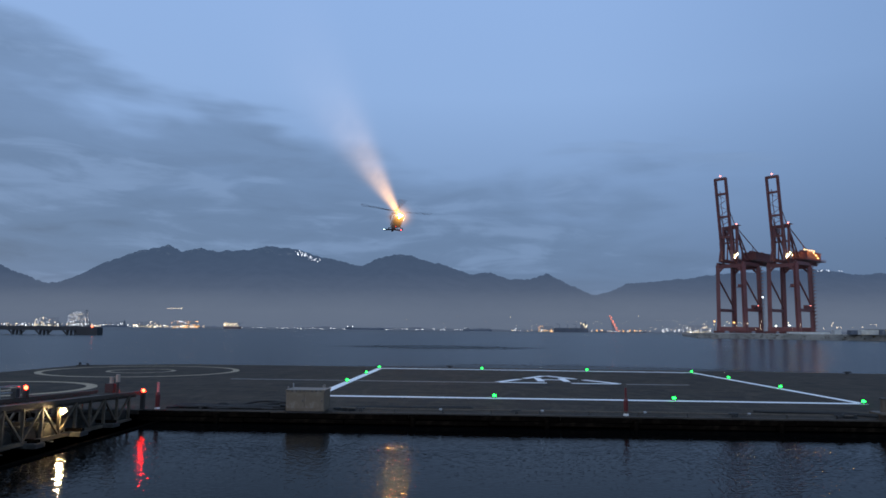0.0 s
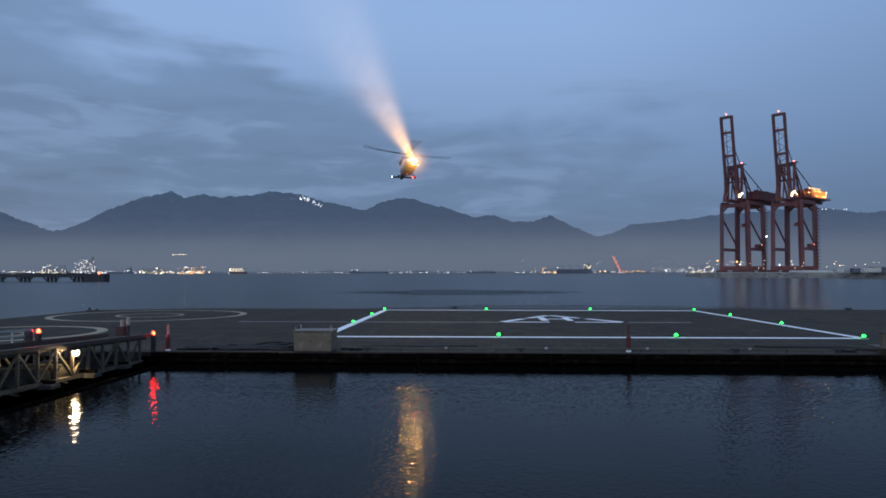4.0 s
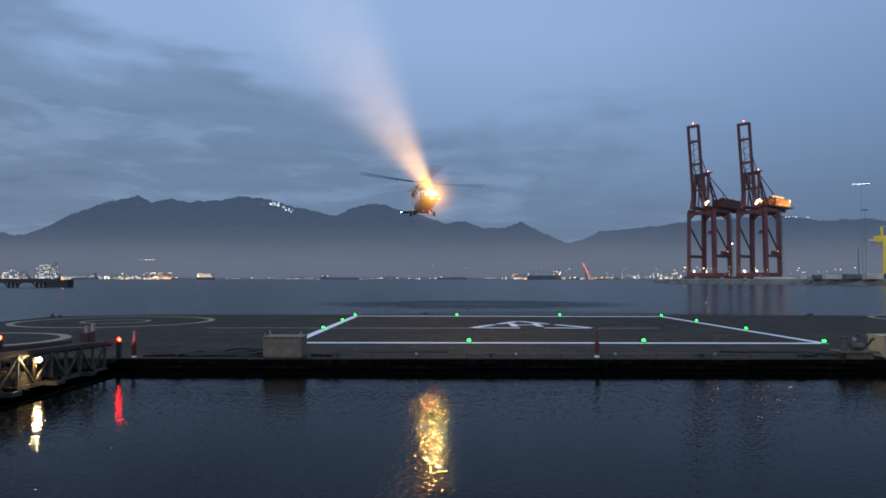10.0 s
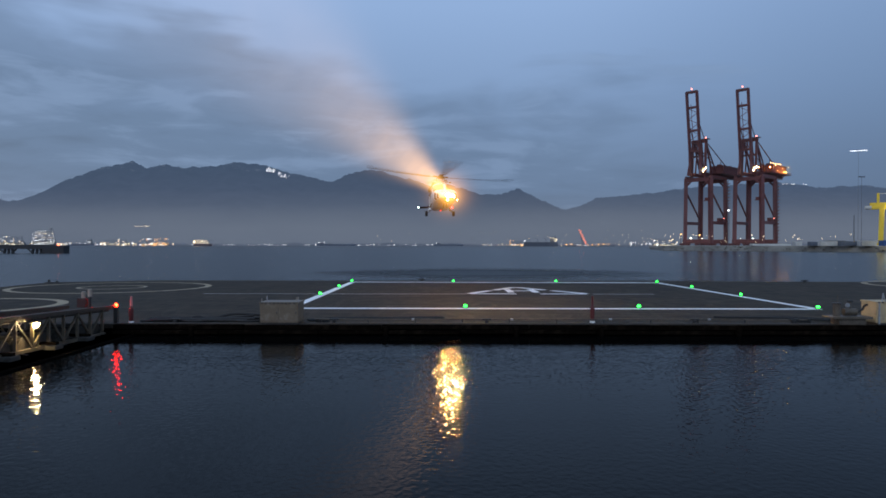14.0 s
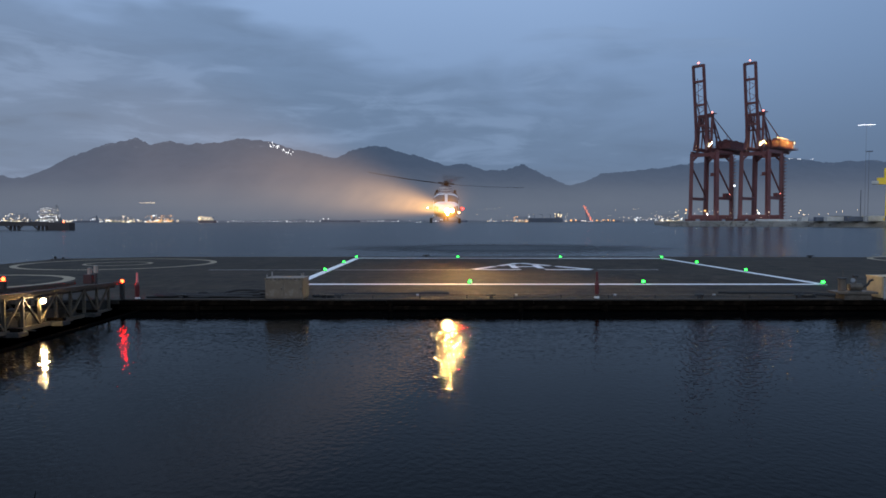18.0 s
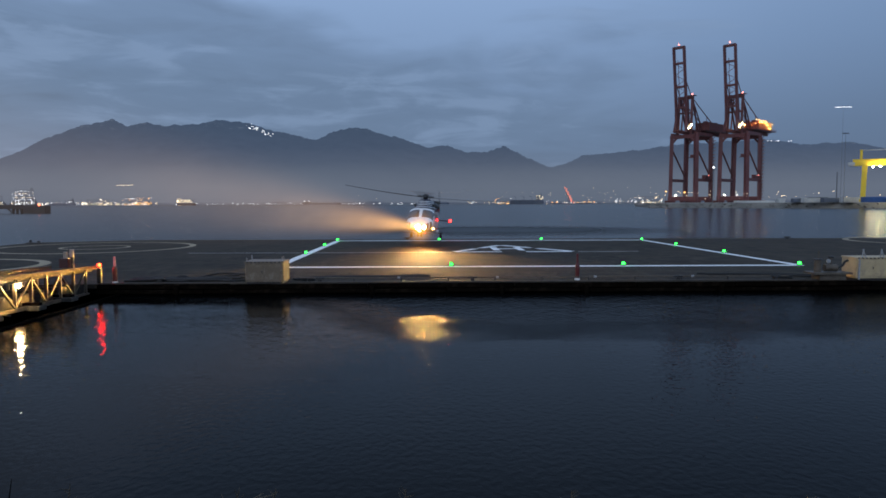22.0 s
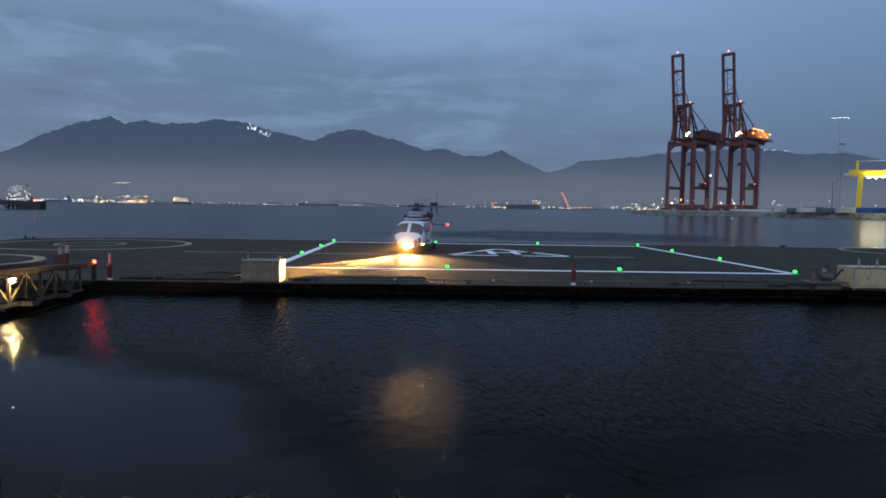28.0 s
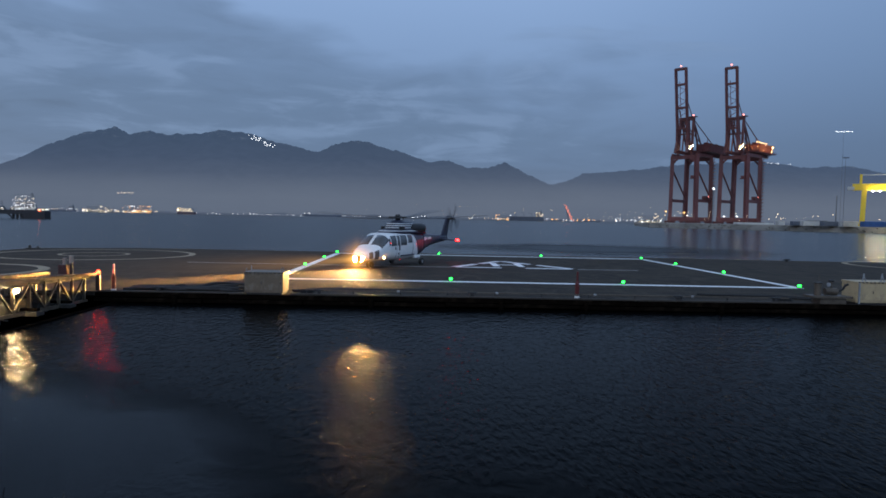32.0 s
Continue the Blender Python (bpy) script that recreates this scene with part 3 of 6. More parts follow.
# water ruffled by the rotor: thin sheets that drift over the calm water
def ruffled_material(name, rough, span, edge, ior):
    m = bpy.data.materials.new(name)
    m.use_nodes = True
    nt = m.node_tree
    b = nt.nodes["Principled BSDF"]
    b.inputs["Base Color"].default_value = (0.0010, 0.0014, 0.0016, 1)
    b.inputs["IOR"].default_value, b.inputs["Roughness"].default_value = ior, rough
    chop = tex(nt, 8.0, 1.2, 0.45, (1.0, 0.36, 1), 0.3)
    swell = tex(nt, 1.3, 1.5, 0.4, (1.1, 1.1, 1), 0.4)
    bp = nt.nodes.new("ShaderNodeBump")
    bp.inputs["Strength"].default_value, bp.inputs["Distance"].default_value = 1.0, 1.0
    nt.links.new(calc(nt, "ADD", calc(nt, "MULTIPLY", chop, 0.045), calc(nt, "MULTIPLY", swell, 0.022)), bp.inputs["Height"])
    nt.links.new(bp.outputs[0], b.inputs["Normal"])
    s = nt.nodes.new("ShaderNodeSeparateXYZ")
    nt.links.new(nt.nodes.new("ShaderNodeTexCoord").outputs["Object"], s.inputs[0])
    qx, qy = calc(nt, "DIVIDE", s.outputs[0], span[0]), calc(nt, "DIVIDE", s.outputs[1], span[1])
    r = calc(nt, "SQRT", calc(nt, "ADD", calc(nt, "MULTIPLY", qx, qx), calc(nt, "MULTIPLY", qy, qy)))
    r = calc(nt, "ADD", r, calc(nt, "MULTIPLY", calc(nt, "SUBTRACT", tex(nt, 0.22, 5, 0.6, (0.8, 1.2, 1), 0.5), 0.5), 0.26))
    # the front lags on the side of the gangway
    lag = nt.nodes.new("ShaderNodeMapRange")
    lag.interpolation_type = "SMOOTHSTEP"
    lag.inputs[1].default_value, lag.inputs[2].default_value = -3.2, -8.6
    lag.inputs[3].default_value, lag.inputs[4].default_value = 0.0, 0.22
    nt.links.new(s.outputs[0], lag.inputs[0])
    r = calc(nt, "ADD", r, lag.outputs[0])
    cover = ramp(nt, r, [(1.0 - edge, (1, 1, 1)), (1.0, (0, 0, 0))])
    tr, mx = nt.nodes.new("ShaderNodeBsdfTransparent"), nt.nodes.new("ShaderNodeMixShader")
    nt.links.new(cover, mx.inputs[0])
    nt.links.new(tr.outputs[0], mx.inputs[1])
    nt.links.new(b.outputs[0], mx.inputs[2])
    nt.links.new(mx.outputs[0], nt.nodes["Material Output"].inputs[0])
    return m


def ruffle(name, w, d, rough, edge, ior, label):
    bm = B()
    n = 40
    vs = [bm.verts.new((w * math.cos(2 * math.pi * i / n), d * math.sin(2 * math.pi * i / n), 0)) for i in range(n)]
    bm.faces.new(vs)
    return tagged(part(name, bm, ruffled_material(name + "_surface", rough, (w * 0.85, d * 0.85), edge, ior)), label, "water", "ruffled water")


wash_far = ruffle("ruffled_water", 34, 24, 0.30, 0.7, 1.085, "dark water ruffled by the rotor wash")
wash_near = ruffle("ruffled_water", 44, 29, 0.165, 0.12, 1.058, "dark choppy water ruffled by the rotor wash")


# ---- far shore, ships, pier and quay ----
FAR = 3000.0


def shore_land():
    bm = B()
    us = np.linspace(-0.95, 0.95, 260)
    lo, hi = [], []
    for u in us:
        h = 6 + 9 * max(0, noise.fractal((u * 14, 0.3, 0), 0.8, 2, 4)) + 10 * max(0, noise.noise((u * 45, 3, 0)))
        lo.append(bm.verts.new((u * FAR * 1.06, FAR * 1.06, -2)))
        hi.append(bm.verts.new((u * FAR * 1.06, FAR * 1.06 + 60, h)))
    for i in range(len(us) - 1):
        bm.faces.new((lo[i], lo[i + 1], hi[i + 1], hi[i]))
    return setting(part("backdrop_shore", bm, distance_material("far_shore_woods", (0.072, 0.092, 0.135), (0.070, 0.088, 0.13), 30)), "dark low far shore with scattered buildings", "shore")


shore_land()


def light_dots(name, spots, material, label, category):
    """A run of small far lamps, too many to count."""
    bm = B()
    for x, y, z, r in spots:
        r *= 0.75
        bmesh.ops.create_icosphere(bm, subdivisions=1, radius=r, matrix=pose(x, y, z) @ Matrix.Diagonal((1.0, 0.6, 0.8, 1)))
    return tagged(part(name, bm, material), label, category, kind="stuff")


rng = random.Random(11)


def strewn(u0, u1, n, z0, z1, r0, r1, dist=FAR):
    return [(u * dist, dist, rng.uniform(z0, z1), rng.uniform(r0, r1)) for u in (rng.uniform(u0, u1) for _ in range(n))]


light_dots("shore_lights", strewn(-0.70, -0.44, 90, 2, 12, 0.7, 2.0) + strewn(-0.36, -0.10, 60, 2, 6, 0.7, 1.7) + strewn(-0.10, 0.02, 30, 2, 6, 0.8, 1.7)
           + strewn(0.05, 0.30, 34, 3, 10, 0.7, 1.6) + strewn(0.26, 0.35, 26, 3, 22, 0.8, 1.9), SHORE_WHITE, "small white lights strung along the far shore", "lights")
light_dots("shore_lights_warm", strewn(-0.72, -0.38, 110, 2, 12, 0.8, 2.2) + strewn(0.05, 0.25, 60, 2, 9, 0.7, 1.7) + strewn(0.24, 0.36, 30, 3, 26, 0.6, 1.3),
           SHORE_WARM, "small warm lights strung along the far shore", "lights")
light_dots("hillside_lights", strewn(-0.1, 0.40, 60, 8, 75, 0.35, 0.8, 3200) + strewn(0.12, 0.34, 70, 6, 60, 0.35, 0.8, 3200), SHORE_WARM, "scattered house lights on the hillside", "lights")
# lit ski runs high on the mountain
light_dots("ski_run_lights", [(u * 4000, 4000, v * 4000 + 2, rng.uniform(0.8, 2.8)) for u, v in
           [(-0.252 + 0.030 * k + rng.uniform(-0.005, 0.005), 0.1120 - 0.0150 * k + rng.uniform(-0.0040, 0.0016)) for k in [i / 40 for i in range(41)]]],
           SHORE_WHITE, "bright floodlit ski runs on the mountain", "lights")
light_dots("ridge_lights", [(u * 4300, 4300, (0.0885 - 0.03 * abs(u - 0.49)) * 4300, rng.uniform(1.6, 3.2)) for u in (0.475, 0.482, 0.487, 0.494, 0.497, 0.512, 0.515)],
           SHORE_WHITE, "row of white lights along the eastern ridge", "lights")


def terminal(u, width, height, lamps, label, lit):
    """A lit industrial works on the far shore: frames, tanks and lamps."""
    d = FAR * 0.985
    t = thing("harbour_works", (u * d, d, 0), label, "industrial plant", "works on the far shore")
    r = random.Random(int(abs(u) * 1000))
    part("shed", box(B(), (width * 0.9, 20, height * 0.28), (0, 0, height * 0.14)), FAR_GREY, t)
    for k in range(3):
        part("tank", rod(B(), (-width * 0.3 + k * width * 0.3, 12, 0), (-width * 0.3 + k * width * 0.3, 12, height * r.uniform(0.35, 0.5)), width * 0.07, 14), FAR_GREY, t)
    bm = B()
    for k in range(5):
        x = width * (-0.36 + 0.18 * k)
        bar(bm, (x, 0, 0), (x, 0, height * (0.9 if k < 4 else 1.0)), 1.6)
    for z in (0.45, 0.7, 0.9):
        bar(bm, (-width * 0.36, 0, height * z), (width * 0.36, 0, height * z), 1.4)
    part("frame", bm, FAR_GREY, t)
    for k in range(2 * lamps):
        p = part("lamp", ball(B(), r.uniform(0.7, 1.7), (0, 0, 0), (1, 0.6, 0.8), 1), lit if r.random() < 0.7 else SHORE_WHITE, t)
        p.matrix_basis = pose(r.uniform(-0.5, 0.5) * width, -13, height * (r.uniform(0.04, 0.34) if r.random() < 0.7 else r.choice((0.45, 0.7, 0.92))))
    for k in range(int(width / 9)):
        part("window", box(B(), (5.0, 0.4, 1.6), (width * -0.42 + 8.4 * k, -10.3, height * 0.18)), SHORE_DIM, t)
    if height > 60:
        # steel floors, each with its string of lamps
        for j in range(7):
            bm = B()
            for k in range(13):
                if r.random() < 0.8:
                    ball(bm, r.uniform(0.5, 1.05), (width * (-0.36 + 0.06 * k) + r.uniform(-1.5, 1.5), -3, height * (0.14 + 0.125 * j) + r.uniform(-1, 1)), (1.2, 0.6, 0.9), 1)
            strings = part("lamp_string", bm, SHORE_WARM if j % 2 == 1 else SHORE_WHITE, t)
            strings["kind"] = "stuff"
            part("floor_beam", bar(B(), (-width * 0.36, 0, height * (0.13 + 0.125 * j)), (width * 0.36, 0, height * (0.13 + 0.125 * j)), 1.0), FAR_GREY, t)
        part("head_frame", bar(bar(B(), (width * 0.30, 0, height * 0.9), (width * 0.30, 0, height * 1.12), 2.5), (width * 0.2, 0, height * 1.05), (width * 0.36, 0, height * 1.05), 2.0), FAR_GREY, t)
    return t


terminal(-0.566, 100, 66, 16, "floodlit steel plant with tanks on the far shore", SHORE_WHITE)
terminal(-0.612, 120, 40, 26, "lit tank works on the far shore", SHORE_WARM)
terminal(-0.465, 130, 26, 22, "low lit sheds on the far shore", SHORE_WARM)
terminal(-0.408, 120, 30, 48, "brightly lit orange works on the far shore", SHORE_ORANGE)
terminal(0.105, 70, 24, 14, "orange lit yard on the far shore", SHORE_ORANGE)
terminal(0.315, 110, 34, 18, "lit buildings behind the container quay", SHORE_WARM)
bm = B()
for k in range(9):
    ball(bm, 0.8 + 0.3 * (k % 3 == 0), (k * 7.5 + (k % 2) * 2, 0, (k % 3) * 0.8), (2.4, 0.6, 0.6), 1)
lb = tagged(part("light_bar", bm, SHORE_WARM), "row of warm lamps high over the works", "lights", kind="stuff")
lb.location = (-0.428 * FAR, FAR * 0.98, 0.0258 * FAR + 4)


FERRY_RED = surface("ferry_red_hull", (0.10, 0.07, 0.085), 0.6, 0, 0.3, 0.05, 0.0)
FERRY_WHITE = surface("ferry_white_paint", (0.40, 0.40, 0.41), 0.6, 0, 0.2, 0.1, 0.0)
SHIP_DARK = surface("freighter_dark_hull", (0.09, 0.10, 0.125), 0.7, 0, 0.3, 0.05, 0.0)
BOX_DARK = surface("container_dark", (0.06, 0.07, 0.075), 0.6, 0.1, 0.3, 0.3, 0.1)


def ship(u, dist, length, depth_h, house, label, hull_mat, lamp_mat, lamps, aft=1, decks=0):
    t = thing("cargo_ship", (u * dist, dist, 0), label, "ship", "ships at anchor")
    w = length * 0.08
    pts = [(-length / 2, -w * 0.7), (length * 0.38, -w), (length / 2, 0), (length * 0.38, w), (-length / 2, w * 0.7)]
    part("hull", slab(B(), [(x * aft, y * (1 if aft > 0 else 1)) for x, y in pts], -1, depth_h), hull_mat, t)
    part("superstructure", box(B(), (length * 0.16, w * 1.4, house), (-length * 0.36 * aft, 0, depth_h + house / 2)), FAR_GREY, t)
    part("funnel", rod(B(), (-length * 0.42 * aft, 0, depth_h + house), (-length * 0.42 * aft, 0, depth_h + house * 1.45), w * 0.2, 10), FAR_DARK, t)
    for k in range(3):
        x = length * (-0.15 + 0.24 * k) * aft
        part("deck_crane", bar(bar(B(), (x, 0, depth_h), (x, 0, depth_h + house * 0.8), 1.3), (x, 0, depth_h + house * 0.75), (x + 12 * aft, 0, depth_h + house * 0.95), 0.8), FAR_DARK, t)
    for d in range(decks):
        # passenger decks, each with its row of windows
        dl, dz = length * (0.80 - 0.14 * d), depth_h + 3.2 * d
        deck_house = part("passenger_deck", box(B(), (dl, w * 1.3, 3.0), (0, -0.2, dz + 1.5)), FERRY_WHITE, t)
        for k in range(int(dl / 3.4)):
            part("window", box(B(), (1.9, 0.3, 1.1), (-dl / 2 + 2.2 + 3.4 * k, -w * 0.66 - 0.3, dz + 1.7)), SHORE_DIM if k % 3 else lamp_mat, deck_house)
    r = random.Random(int(u * 999))
    for k in range(lamps):
        p = part("lamp", ball(B(), r.uniform(0.8, 1.6), (0, 0, 0), (1.2, 0.7, 0.7), 1), lamp_mat, t)
        p.matrix_basis = pose((-length * 0.36 + r.uniform(-0.1, 0.1) * length) * aft, -w * 1.05, depth_h + r.uniform(0.1, 1.0) * house)
    return t


ship(-0.341, 1900, 50, 7, 10, "small lit ferry with dark red hull at anchor", FERRY_RED, SHORE_WARM, 9, 1, 3)
ship(0.139, 2300, 110, 14, 14, "dark grey freighter at anchor", SHIP_DARK, SHORE_WARM, 8, -1)
ship(-0.152, 2700, 150, 8, 5, "low dark barge moored off the far shore", FAR_DARK, SHORE_WHITE, 2, 1)
ship(0.008, 2700, 110, 7, 5, "low dark barge moored off the far shore", FAR_DARK, SHORE_WHITE, 2, 1)
ship(-0.515, 2700, 100, 8, 14, "dark ship moored by the works", FAR_DARK, SHORE_WHITE, 3, -1)
# red lit lattice crane on the far shore
t = thing("harbour_crane", (0.2005 * 2900, 2900, 0), "red lit lattice crane on the far shore", "crane")
part("tower", bar(bar(B(), (-6, 0, 0), (-14, 0, 40), 2.0), (6, 0, 0), (-14, 0, 40), 2.0), FAR_DARK, t)
part("jib", bar(B(), (-2, 0, 18), (-22, 0, 66), 2.2), FAR_DARK, t)
for k in range(14):
    p = part("lamp", ball(B(), 2.1, (0, 0, 0), (1, 0.6, 0.8), 1), SHORE_RED, t)
    f = k / 13
    p.matrix_basis = pose(10 - 30 * f + (3 if k % 3 == 0 else -2), -4, 6 + 60 * f)
for u in (0.178, 0.185, 0.215, 0.224, 0.231, 0.239):
    s = ship(u, 2750, 26, 4, 5, "small lit work boat off the far shore", FAR_DARK, SHORE_ORANGE, 4, 1)

# timber pier off to the left
pier = thing("pier", (0, 0, 0), "dark creosoted timber pier on piles", "pier")
part("deck", box(B(), (130, 6, 1.0), (-237, 314, 3.5), (0, 0, 0), 0.1), PIER_DARK, pier)
part("cap_beam", box(B(), (128, 1.2, 0.9), (-238, 311.6, 2.6)), PIER_DARK, pier)
part("fender_block", box(B(), (9.5, 5, 4.4), (-172.0, 313, 1.5), (0, 0, 0), 0.2), PIER_DARK, pier)
for k in range(9):
    x = -180 - k * 12.5
    for dx in (-1.6, 0.0, 1.6):
        part("pile", rod(B(), (x + dx * 1.3, 312.2, -1), (x + dx, 312.2, 2.4), 0.62, 8), PIER_DARK, pier)
    part("brace", bar(bar(B(), (x - 1.8, 311.8, 0.4), (x - 4.2, 311.8, 2.6), 0.5), (x + 1.8, 311.8, 0.4), (x + 4.2, 311.8, 2.6), 0.5), PIER_DARK, pier)
for k in range(20):
    part("post", box(B(), (0.3, 0.3, 1.0), (-172 - 5.2 * k, 311.4, 4.4)), PIER_DARK, pier)
part("beacon", ball(B(), 0.45, (-169.6, 310.4, 4.0), (1, 1, 1), 1), glowing("pier_beacon", (1.0, 0.20, 0.08), 5), pier, "small red lamp at the pier end")

# container quay to the right
QL, QR = Vector((161.0, 516.0)), Vector((420.0, 233.0))
bm = B()
path = [QL.lerp(QR, f) for f in np.linspace(0, 1, 60)]
back = Vector((240.0, 220.0))
face_lo, face_hi = [], []
for p in path:
    n1 = noise.noise((p.x * 0.15, p.y * 0.15, 0))
    face_lo.append(bm.verts.new((p.x - 1.5 + n1, p.y - 2.5 + n1, -0.5)))
    face_hi.append(bm.verts.new((p.x + 1.5 + 0.6 * n1, p.y + 1.5, 3.75 + 0.35 * n1)))
for i in range(59):
    bm.faces.new((face_lo[i], face_lo[i + 1], face_hi[i + 1], face_hi[i]))
left_lo = bm.verts.new((QL.x + 60, QL.y + 240, -0.5))
left_hi = bm.verts.new((QL.x + 62, QL.y + 240, 3.75))
bm.faces.new((left_lo, face_lo[0], face_hi[0], left_hi))
quay = setting(part("quay", bm, QUAY_STONE), "rubble faced quay of the container terminal", "quay")
bm = B()
slab(bm, [(QL.x + 1.5, QL.y + 1.5), (QR.x + 1.5, QR.y + 1.5), (900, 420), (700, 800), (QL.x + 60, QL.y + 240)], 2.0, 3.9)
setting(part("pavement", bm, QUAY_TOP), "concrete yard of the container terminal", "yard")
rng = random.Random(8)
rock_meshes = []
for k in range(4):
    bm = B()
    ball(bm, 1.0, (0, 0, 0), (1, 1, 0.7), 1)
    for v in bm.verts:
        v.co *= rng.uniform(0.75, 1.2)
    me = bpy.data.meshes.new("rock")
    bm.to_mesh(me)
    bm.free()
    me.materials.append(QUAY_STONE)
    rock_meshes.append(me)
for k in range(150):
    p = QL.lerp(QR, rng.random() ** 1.3 * 0.55)
    f = rng.random()
    o = new("rock", rock_meshes[k % 4])
    o.parent = quay
    o.matrix_basis = pose(p.x - 1.5 + 3 * f, p.y - 2.2 + 3 * f, 0.1 + 3.1 * f, rng.uniform(0, 90), rng.uniform(0, 90), rng.uniform(0, 90)) @ Matrix.Scale(rng.uniform(0.5, 1.1), 4)


def ship_to_shore_crane(x, y, lit):
    """Container crane with its boom raised. Local x runs along the rails, local y from the water side to the land side."""
    c = thing("container_crane", (x, y, 3.9), "tall red container crane with boom raised" + (" and lit machinery house" if lit else ""), "crane", "container cranes", -46)
    W, G, H = 20.0, 24.5, 50.0
    hx, hy = W / 2, G / 2
    for sx_ in (-1, 1):
        for sy_ in (-1, 1):
            part("leg", bar(B(), (sx_ * hx, sy_ * hy, 1.6), (sx_ * (hx - 0.5), sy_ * (hy - 0.3), H), 2.7, 2.6), CRANE_RED, c)
            bogie = part("bogie", box(B(), (8.4, 1.5, 1.2), (sx_ * hx, sy_ * hy, 1.1), (0, 0, 0), 0.2), CRANE_DARK, c)
            for k in range(4):
                part("wheel", rod(B(), (sx_ * hx - 3.0 + 2 * k, sy_ * hy - 0.5, 0.5), (sx_ * hx - 3.0 + 2 * k, sy_ * hy + 0.5, 0.5), 0.5, 10), CRANE_DARK, bogie)
    for sy_ in (-1, 1):
        part("sill_beam", box(B(), (W + 3, 1.9, 3.0), (0, sy_ * hy, 3.1), (0, 0, 0), 0.15), CRANE_RED, c)
        part("portal_beam", box(B(), (W, 1.9, 2.8), (0, sy_ * (hy - 0.3), H - 1.2), (0, 0, 0), 0.15), CRANE_RED, c)
    for sx_ in (-1, 1):
        part("tie_beam", box(B(), (1.6, G, 2.2), (sx_ * hx, 0, 16.8), (0, 0, 0), 0.15), CRANE_RED, c)
        part("top_tie", box(B(), (1.7, G, 2.4), (sx_ * (hx - 0.5), 0, H + 0.5), (0, 0, 0), 0.15), CRANE_RED, c)
        part("diagonal", rod(B(), (sx_ * (hx - 0.3), -hy, H - 9), (sx_ * hx, hy, 19), 0.65, 8), CRANE_RED, c)
        for yy in (-hy, hy):
            part("haunch", bar(B(), (sx_ * (hx - 0.6), yy, H - 6), (sx_ * (hx - 5), yy, H - 1.8), 1.2), CRANE_RED, c)
    # trolley girders with their walkway brackets
    for sx_ in (-1, 1):
        part("girder", box(B(), (1.4, 57, 2.6), (sx_ * 4.0, 12.0, H + 2.6), (0, 0, 0), 0.12), CRANE_RED, c)
        bm = B()
        for k in range(14):
            bar(bm, (sx_ * 4.8, -14 + 4 * k, H + 1.8), (sx_ * 6.6, -14 + 4 * k, H + 3.4), 0.25)
        bar(bm, (sx_ * 6.4, -15, H + 3.5), (sx_ * 6.4, 40, H + 3.5), 0.9, 0.2)
        bar(bm, (sx_ * 6.8, -15, H + 4.6), (sx_ * 6.8, 40, H + 4.6), 0.14)
        part("girder_walkway", bm, CRANE_DARK, c)
        part("apex_leg", bar(B(), (sx_ * 5.2, -hy + 0.5, H), (sx_ * 5.0, -hy + 2.4, H + 27), 1.5), CRANE_RED, c)
        part("apex_inner_leg", bar(B(), (sx_ * 3.2, -hy + 2.5, H + 3), (sx_ * 1.6, -hy + 2.6, H + 26), 0.8), CRANE_RED, c)
        part("apex_brace", bar(B(), (sx_ * 4.6, 1.0, H + 4), (sx_ * 4.6, -hy + 3.2, H + 26), 1.0), CRANE_RED, c)
        part("apex_back_brace", bar(B(), (sx_ * 4.4, 9.0, H + 4), (sx_ * 4.4, -hy + 3.6, H + 26.5), 0.75), CRANE_RED, c)
        stay = part("backstay", rod(B(), (sx_ * 4.4, -hy + 3.5, H + 27), (sx_ * 4.0, 27, H + 10.5), 0.36, 6), CRANE_RED, c)
        part("stay_strut", rod(B(), (sx_ * 4.1, 16.5, H + 15.0), (sx_ * 4.1, 16.5, H + 10.5), 0.22, 6), CRANE_RED, stay)
        # raised boom, its foot kinked back to the hinge
        part("boom_girder", bar(B(), (sx_ * 3.9, -hy - 4.4, H + 16), (sx_ * 3.9, -hy - 10.2, H + 62.5), 1.55, 1.9), CRANE_RED, c)
        part("boom_foot", bar(bar(B(), (sx_ * 3.9, -hy - 4.4, H + 16.4), (sx_ * 3.9, -hy - 4.0, H + 9), 1.8, 2.0), (sx_ * 3.9, -hy - 4.0, H + 9.4), (sx_ * 4.4, -hy - 5.6, H + 1.5), 1.9, 2.0), CRANE_RED, c)
        part("forestay", rod(B(), (sx_ * 4.4, -hy + 2, H + 27.5), (sx_ * 3.9, -hy - 7.0, H + 40), 0.30, 6), CRANE_RED, c)
    part("apex_beam", box(B(), (12.0, 1.9, 2.4), (0, -hy + 2.4, H + 27.2), (0, 0, 0), 0.15), CRANE_RED, c)
    part("apex_platform", box(B(), (7.0, 4.0, 0.4), (3.4, -hy + 3.6, H + 28.7)), CRANE_DARK, c)
    part("apex_lower_beam", box(B(), (9.6, 1.1, 1.2), (0, -hy + 1.6, H + 16.0)), CRANE_RED, c)
    for f in (0.27, 0.52, 0.80, 0.985):
        part("boom_tie", box(B(), (8.6, 1.6, 1.9 if f > 0.9 else 1.5), (0, -hy - 2.8 - 7.4 * f, H + 3.5 + 59.3 * f), (0, 0, 0), 0.12), CRANE_RED, c)
    bm = B()
